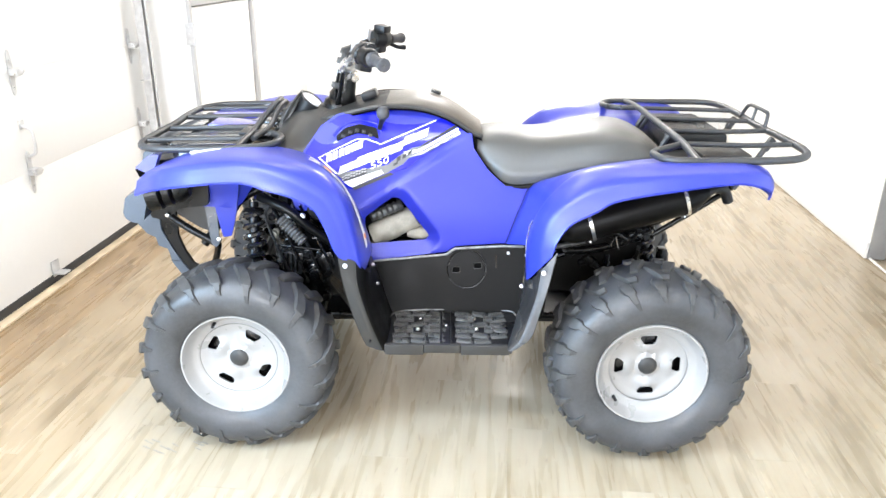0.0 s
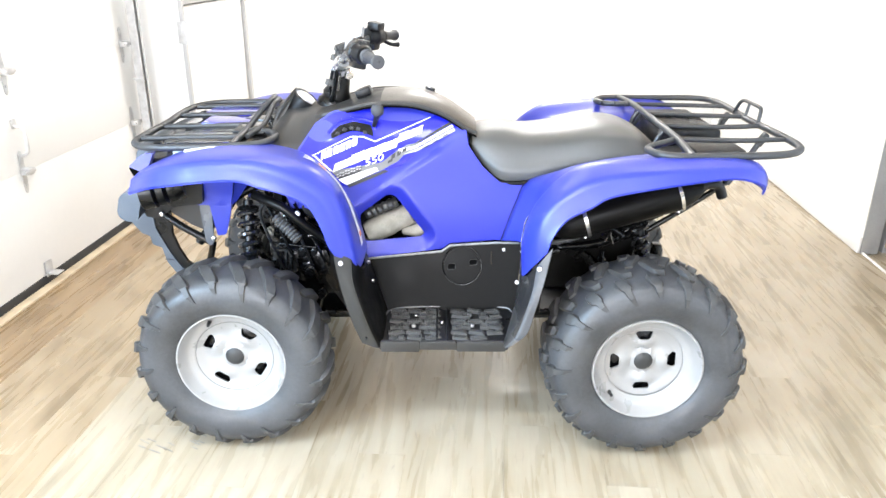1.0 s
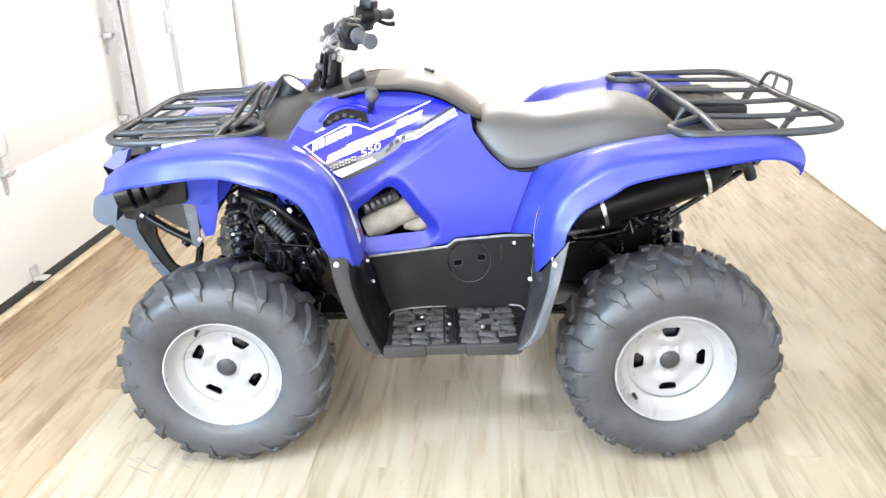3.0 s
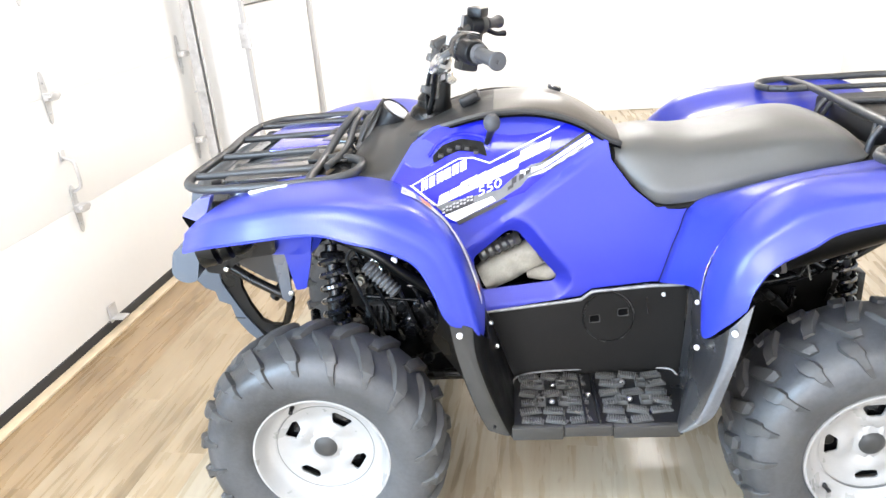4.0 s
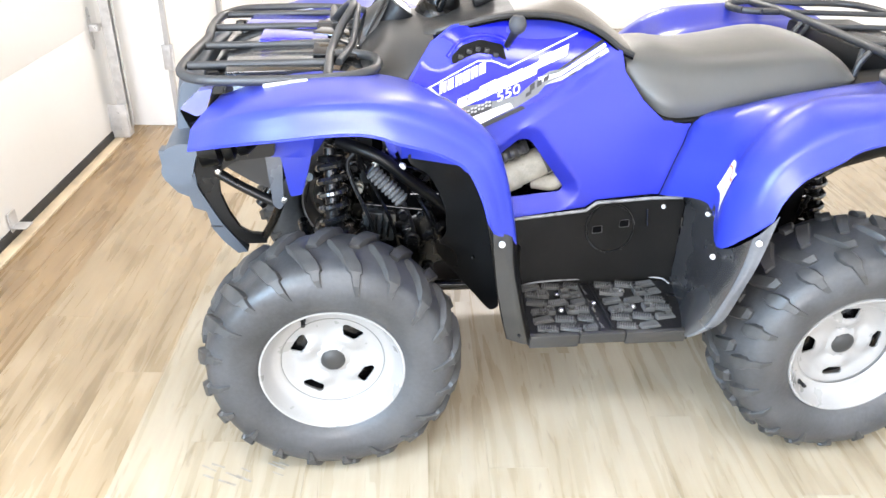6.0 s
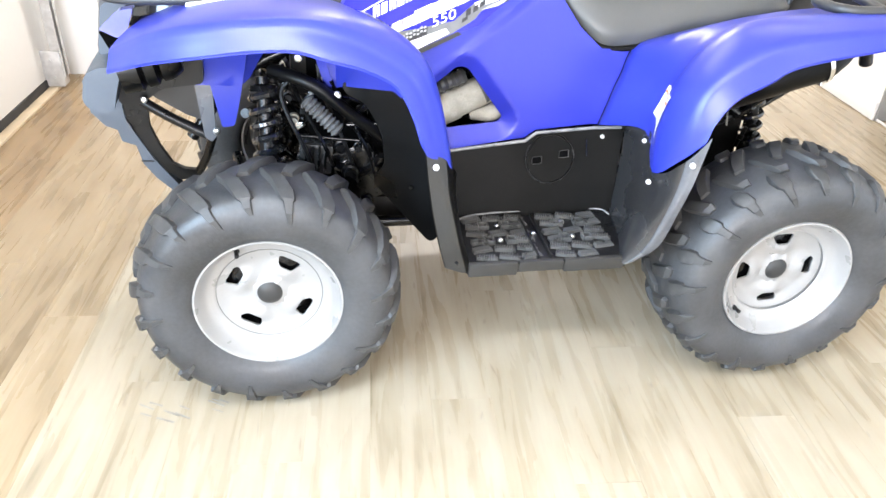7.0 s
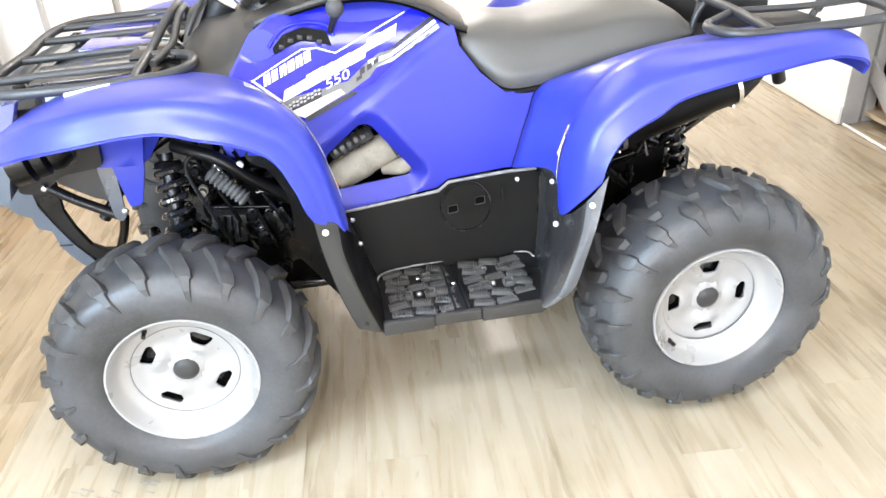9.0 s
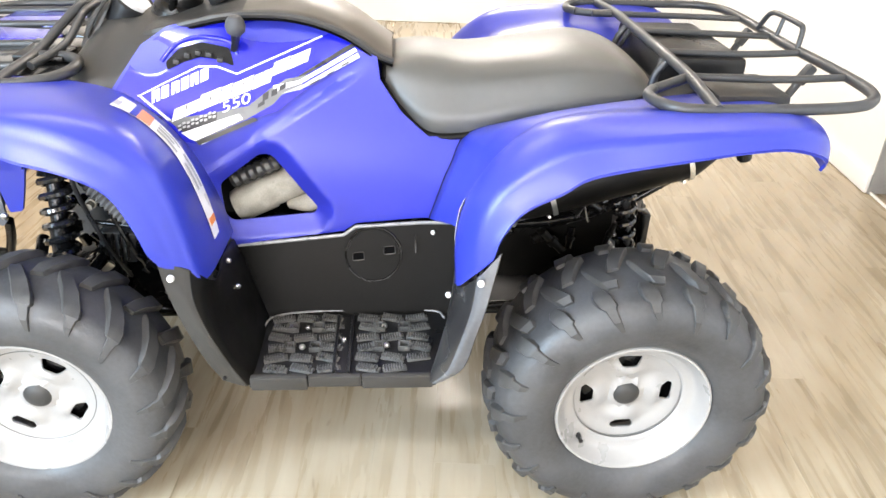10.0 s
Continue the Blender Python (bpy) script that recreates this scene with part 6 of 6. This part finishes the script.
def shock(a, b, r, turns, flip, label):
    d = part("shock_absorber", rod(a, b, [(0, 0), (0.016, 0), (0.016, 0.05), (r, 0.06), (r + 0.004, 0.10), (r * 0.62, 0.11), (r * 0.62, 0.45), (r * 0.80, 0.46), (r * 0.80, 0.86), (r + 0.005, 0.87), (r + 0.005, 0.91), (0.015, 0.92), (0.015, 1), (0, 1)], 18), ENGINE, quad, label, flip)
    A, B = Vector(a), Vector(b)
    part("coil_spring", coil(A.lerp(B, 0.10), A.lerp(B, 0.87), r, 0.0092 if A.x < 0 else 0.0068, turns), SPRING, d, "glossy dark coil spring", flip)


for fl in SIDES:
    shock((-0.622, -0.170, 0.712), (-0.612, -0.262, 0.400), 0.030, 7.5, fl, "black front shock absorber with coil spring")
    shock((0.664, -0.135, 0.730), (0.690, -0.180, 0.350), 0.0235, 9.0, fl, "black rear shock absorber with coil spring")
    for nm, pts, r in (("upper_arm", [(-0.70, -0.14, 0.500), (-0.66, -0.30, 0.455), (-0.630, -0.405, 0.395)], 0.014), ("upper_arm", [(-0.52, -0.14, 0.500), (-0.58, -0.30, 0.455), (-0.622, -0.405, 0.395)], 0.014),
                       ("lower_arm", [(-0.72, -0.12, 0.300), (-0.67, -0.30, 0.260), (-0.630, -0.40, 0.225)], 0.016), ("lower_arm", [(-0.50, -0.12, 0.300), (-0.57, -0.30, 0.260), (-0.622, -0.40, 0.225)], 0.016),
                       ("tie_rod", [(-0.50, -0.08, 0.420), (-0.545, -0.36, 0.345)], 0.009),
                       ("upper_arm", [(0.52, -0.14, 0.440), (0.58, -0.30, 0.42), (0.62, -0.36, 0.40)], 0.014), ("lower_arm", [(0.50, -0.12, 0.265), (0.62, -0.36, 0.215)], 0.017), ("lower_arm", [(0.76, -0.12, 0.265), (0.63, -0.36, 0.215)], 0.017)):
        part(nm, tube(pts, r, smooth=10 if len(pts) > 2 else 0), DARKSTEEL, quad, "black tubular suspension arm", fl)
    for cx in (-0.625, 0.625):
        inner = 0.10
        part("drive_shaft", rod((cx, -inner, 0.335), (cx, -0.42, 0.305), [(0, 0), (0.040, 0), (0.042, 0.08), (0.036, 0.10), (0.040, 0.13), (0.030, 0.16), (0.034, 0.19), (0.024, 0.22), (0.013, 0.26), (0.013, 0.66), (0.024, 0.70), (0.034, 0.74), (0.030, 0.77), (0.040, 0.80), (0.036, 0.84), (0.045, 0.88), (0.045, 1), (0, 1)], 18), DARKSTEEL, quad, "black drive shaft with ribbed boots", fl)
        part("knuckle", block((0.09, 0.06, 0.20), (cx, -0.405, 0.305), 0.018), DARKSTEEL, quad, "dark cast wheel knuckle", fl)
    # frame rails
    for pts in ([(-0.78, -0.135, 0.30), (-0.45, -0.125, 0.285), (0.30, -0.125, 0.285), (0.58, -0.125, 0.31), (0.70, -0.125, 0.36)], [(-0.80, -0.16, 0.56), (-0.66, -0.145, 0.72), (-0.40, -0.14, 0.80), (0.10, -0.12, 0.80), (0.45, -0.125, 0.76), (0.86, -0.15, 0.84)],
                [(-0.42, -0.13, 0.29), (-0.38, -0.14, 0.55), (-0.40, -0.14, 0.80)], [(0.34, -0.125, 0.29), (0.36, -0.13, 0.50), (0.45, -0.125, 0.76)], [(0.46, -0.14, 0.60), (0.66, -0.155, 0.640), (0.83, -0.18, 0.745), (0.905, -0.20, 0.842)], [(0.30, -0.16, 0.545), (0.50, -0.16, 0.555), (0.66, -0.15, 0.60)]):
        part("frame_rail", tube(pts, 0.0145, smooth=30), DARKSTEEL, quad, "black tubular steel frame rail", fl)
    part("mount_bracket", block((0.05, 0.02, 0.07), (0.345, -0.20, 0.60), 0.006), DARKSTEEL, quad, "black steel bracket", fl)
    bolt("bolt", (0.318, -0.225, 0.620), quad, fl, 0.009, CHROME)
    bolt("bolt", (0.330, -0.225, 0.505), quad, fl, 0.008, CHROME)

# engine and running gear
engine = part("engine", block((0.46, 0.26, 0.24), (-0.02, 0, 0.42), 0.03), ENGINE, quad, "dark cast alloy engine")
prof = [(0, 0)] + [((0.098 if k % 4 in (1, 2) else 0.080), (k + (0.3 if k % 2 else 0)) / 34) for k in range(33)] + [(0, 1)]
part("cylinder", rod((-0.16, 0, 0.54), (-0.16, 0, 0.71), prof, 24), ENGINE, engine, "finned dark cylinder")
part("cylinder_head", rod((-0.235, -0.165, 0.598), (-0.045, -0.150, 0.684), [(0, 0), (0.036, 0), (0.039, 0.06), (0.040, 0.40), (0.037, 0.43), (0.037, 0.60), (0.039, 0.64), (0.036, 0.9), (0.028, 1), (0, 1)], 20), ALLOY, engine, "pale cast intake duct")
part("vent_hose", rod((-0.240, -0.170, 0.664), (-0.135, -0.162, 0.708), [(0, 0)] + [(0.017 + 0.004 * (k % 2), k / 12) for k in range(13)] + [(0, 1)], 16), CASE, engine, "grey ribbed vent hose")
part("duct_band", rod((-0.100, -0.158, 0.676), (-0.092, -0.157, 0.680), [(0, 0), (0.046, 0), (0.046, 1), (0, 1)], 20), HOSE, engine)
part("duct_elbow", tube([(-0.115, -0.165, 0.606), (-0.065, -0.185, 0.618), (-0.030, -0.165, 0.640)], [0.014, 0.022, 0.018], smooth=10), ALLOY, engine, "pale cast elbow")
# added black plate that hides the bright background beside the duct
part("duct_gap_fill", block((0.10, 0.02, 0.17), (-0.278, -0.135, 0.655), 0.006), MATT, engine, "black plate added to close the gap beside the duct")
part("intake_box", block((0.16, 0.16, 0.10), (-0.13, 0, 0.775), 0.02), BLACK, engine, "black air box")
part("belt_cover", rod((0.12, -0.10, 0.44), (0.12, -0.19, 0.44), [(0, 0), (0.13, 0), (0.135, 0.3), (0.125, 0.8), (0.10, 1), (0, 1)], 28), MATT, engine, "round black belt cover")
part("front_differential", block((0.13, 0.16, 0.13), (-0.62, 0, 0.345), 0.025), ENGINE, quad, "dark cast front differential")
part("rear_differential", block((0.17, 0.18, 0.15), (0.625, 0, 0.345), 0.03), DARKSTEEL, quad, "dark cast rear differential")
part("radiator", block((0.05, 0.36, 0.16), (-0.755, 0, 0.775), 0.008, (0, -12, 0)), BLACK, quad, "black radiator behind the bumper")
part("radiator_fan", rod((-0.730, 0.0, 0.77), (-0.70, 0.0, 0.775), [(0, 0), (0.075, 0), (0.075, 0.6), (0.05, 1), (0, 1)], 24), BLACK, quad, "round black fan shroud")
part("battery_box", block((0.20, 0.22, 0.17), (-0.46, 0.02, 0.70), 0.015), BLACK, quad, "black moulded battery box")
part("skid_plate", block((1.15, 0.26, 0.012), (-0.02, 0, 0.272), 0.004), BLACK, quad, "black skid plate under the frame")
part("rear_tray", block((0.50, 0.30, 0.03), (0.62, 0, 0.80), 0.01, (0, -7, 0)), MATT, quad, "black underside tray")

# front bay details, left and right
for fl in SIDES:
    part("air_hose", tube([(-0.600, -0.165, 0.726), (-0.540, -0.215, 0.722), (-0.490, -0.230, 0.700), (-0.430, -0.225, 0.645), (-0.370, -0.205, 0.590), (-0.330, -0.18, 0.545)], 0.0155, smooth=30, sides=14), PITCH, quad, "thick black rubber hose", fl)
    prof = [(0, 0)] + [((0.021 if k % 2 else 0.0145), 0.02 + 0.96 * k / 18) for k in range(19)] + [(0, 1)]
    part("ribbed_boot", rod((-0.525, -0.232, 0.678), (-0.448, -0.245, 0.600), prof, 16), BOOT, quad, "silvery ribbed rubber boot", fl)
    gb = part("gear_case", block((0.085, 0.07, 0.080), (-0.507, -0.170, 0.510), 0.012, (0, 6, 0)), CASE, quad, "grey ribbed alloy gear case", fl)
    bm = bmesh.new()
    for k in range(4):
        block((0.006, 0.075, 0.070), (-0.532 + 0.016 * k, -0.174, 0.512), 0.002, (0, 6, 0), bm=bm, seg=1)
    part("case_rib", bm, ENGINE, gb, "", fl)
    part("cross_rod", tube([(-0.545, -0.20, 0.574), (-0.40, -0.22, 0.566)], 0.0055), DARKSTEEL, quad, "thin black rod", fl)
    for k, (x, y, z, r) in enumerate(((-0.445, -0.225, 0.545, 0.012), (-0.425, -0.24, 0.480, 0.015), (-0.385, -0.26, 0.410, 0.012), (-0.555, -0.20, 0.610, 0.009), (-0.545, -0.215, 0.510, 0.008), (-0.405, -0.25, 0.555, 0.008), (-0.565, -0.18, 0.660, 0.009))):
        part("fitting", rod((x, y + 0.03, z), (x, y, z), [(0, 0), (r * 1.4, 0), (r * 1.4, 0.4), (r, 0.45), (r, 1), (0, 1)], 12), ALLOY if k == 3 else ENGINE, quad, "small metal fitting", fl)
    for k in range(5):
        r_ = random.Random(20 + k)
        p = [(-0.60 + 0.05 * r_.random() + 0.03 * k, -0.16 - 0.05 * r_.random(), 0.74 - 0.03 * r_.random()), (-0.58 + 0.05 * k, -0.19, 0.62 + 0.05 * r_.random()), (-0.53 + 0.05 * k, -0.21 - 0.03 * r_.random(), 0.54), (-0.50 + 0.05 * k, -0.18, 0.42)]
        part("cable", tube(p, 0.0052, smooth=20, sides=7), DARKSTEEL if k % 2 else BLACK, quad, "thin black cable", fl)
    # cluster of shiny black fittings behind the shock; the chrome ones are added as glints
    r_ = random.Random(41)
    for k in range(26):
        x, y, z = -0.60 + 0.25 * r_.random(), -0.205 + 0.05 * r_.random(), 0.43 + 0.29 * r_.random()
        if k % 3:
            d = Vector((r_.uniform(-1, 1), r_.uniform(-0.5, 0.2), r_.uniform(-1, 1))).normalized() * (0.022 + 0.020 * r_.random())
            r0_ = 0.006 + 0.006 * r_.random()
            bm = rod(Vector((x, y, z)) - d, Vector((x, y, z)) + d, [(0, 0), (r0_, 0), (r0_, 0.3), (r0_ * 1.5, 0.32), (r0_ * 1.5, 0.5), (r0_ * 0.9, 0.52), (r0_ * 0.9, 1), (0, 1)], 10)
        else:
            bm = block((0.018 + 0.022 * r_.random(), 0.016, 0.014 + 0.02 * r_.random()), (x, y, z), 0.003, (r_.uniform(-20, 20), r_.uniform(-40, 40), r_.uniform(-30, 30)))
        part("bay_fitting", bm, (SHINY, SHINY, ENGINE, SHINY, CHROME, SHINY, DARKSTEEL)[k % 7], quad, "small shiny fitting in the bay", fl)
    # added black sheet standing for the unlit depth of the bay
    part("bay_dark_fill", block((0.24, 0.012, 0.42), (-0.40, -0.125, 0.57), 0.005), VOID, quad, "black sheet added for the dark depth of the front bay", fl)
    part("side_case", block((0.16, 0.05, 0.16), (-0.42, -0.165, 0.45), 0.02, (0, -20, 0)), DARKSTEEL, quad, "black case beside the engine", fl)

# exhaust on the left
muffler = part("muffler", rod((0.350, -0.242, 0.640), (0.820, -0.262, 0.792), [(0, 0), (0.022, 0), (0.026, 0.03), (0.046, 0.09), (0.052, 0.14), (0.054, 0.3), (0.054, 0.82), (0.050, 0.88), (0.030, 0.97), (0.020, 1), (0, 1)], 28), MATT, quad, "matt black exhaust silencer with steel clamps")
for f in (0.235, 0.835):
    a, b = Vector((0.350, -0.242, 0.640)), Vector((0.820, -0.262, 0.792))
    c = part("clamp", rod(a.lerp(b, f), a.lerp(b, f + 0.022), [(0.05, 0), (0.0575, 0), (0.0575, 1), (0.05, 1)], 28), CHROME, muffler, "bright steel band clamp")
    part("clamp_screw", tube([a.lerp(b, f + 0.011) + Vector((0, -0.03, -0.052)), a.lerp(b, f + 0.011) + Vector((0, 0.0, -0.060))], 0.0032), CHROME, c)
part("tail_pipe", tube([(0.806, -0.262, 0.790), (0.850, -0.256, 0.799), (0.876, -0.246, 0.786), (0.894, -0.238, 0.752)], 0.0165, smooth=16), BLACK, muffler, "short bent tail pipe")
part("exhaust_pipe", tube([(0.36, -0.243, 0.644), (0.28, -0.235, 0.60), (0.20, -0.16, 0.56), (0.02, -0.10, 0.55)], 0.019, smooth=20), DARKSTEEL, muffler)
part("heat_stay", tube([(0.548, -0.20, 0.585), (0.560, -0.21, 0.622), (0.575, -0.20, 0.575)], 0.004), CHROME, muffler, "bright bent steel stay")
part("rear_hose", tube([(0.33, -0.20, 0.575), (0.40, -0.215, 0.590), (0.46, -0.20, 0.600)], 0.009, smooth=10), HOSE, quad, "grey hose on the frame")
# added black plate and block that keep the rear arch dark
part("rear_arch_fill", block((0.30, 0.02, 0.27), (0.50, -0.142, 0.53), 0.008), MATT, quad, "black plate added to fill the dark rear arch")
part("under_seat_fill", block((0.34, 0.26, 0.20), (0.47, 0.02, 0.60), 0.025), MATT, quad, "black block added to fill the dark space under the seat")
r_ = random.Random(52)
for k in range(20):
    x, y, z = 0.34 + 0.30 * r_.random(), -0.20 + 0.05 * r_.random(), 0.50 + 0.17 * r_.random()
    d = Vector((r_.uniform(-1, 1), r_.uniform(-0.4, 0.2), r_.uniform(-1, 1))).normalized() * (0.020 + 0.025 * r_.random())
    w_ = 0.006 + 0.008 * r_.random()
    part("bay_fitting", rod(Vector((x, y, z)) - d, Vector((x, y, z)) + d, [(0, 0), (w_, 0), (w_, 0.4), (w_ * 1.5, 0.42), (w_ * 1.5, 0.6), (w_, 0.62), (w_, 1), (0, 1)], 10), (SHINY, MATT, DARKSTEEL)[k % 3], quad, "small black fitting")
for fl in SIDES:
    part("tail_stay", tube([(0.955, -0.135, 0.778), (0.85, -0.132, 0.699), (0.70, -0.130, 0.597)], 0.0095, smooth=8), DARKSTEEL, quad, "slim black rear stay", fl)
part("tow_hitch", block((0.10, 0.05, 0.012), (0.84, 0, 0.36), 0.003), DARKSTEEL, quad, "black steel hitch plate")
part("hitch_post", block((0.03, 0.04, 0.20), (0.78, 0, 0.40), 0.004), DARKSTEEL, quad, "black hitch post")
part("tail_light", block((0.03, 0.10, 0.05), (0.92, 0, 0.855), 0.008), mat("red_lamp_plastic", (0.45, 0.02, 0.02), 0.2, vary=0.05, coat=0.4), quad, "red tail light")


# ---- floor boards ----
PW, PL = 0.152, 1.22
plank_meshes = []
for k in range(3):
    bm = bmesh.new()
    block((PW - 0.0001, PL - 0.0002, 0.0040), (0, 0, -0.002), 0.0002, bm=bm, seg=1)
    me = bpy.data.meshes.new("plank")
    bm.to_mesh(me)
    bm.free()
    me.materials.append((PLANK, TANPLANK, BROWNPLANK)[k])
    plank_meshes.append(me)
u, col = LEFT + 0.02 + PW / 2, 0
while u < RIGHT - 0.01:
    v = -3.9 + (col * 0.47) % PL
    while v < BACK - 0.2:
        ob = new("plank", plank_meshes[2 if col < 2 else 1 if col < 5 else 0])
        ob.matrix_world = ROOM @ pose(u, v, 0, 0, 0, 0)
        ob.parent = floor
        v += PL
    u += PW
    col += 1
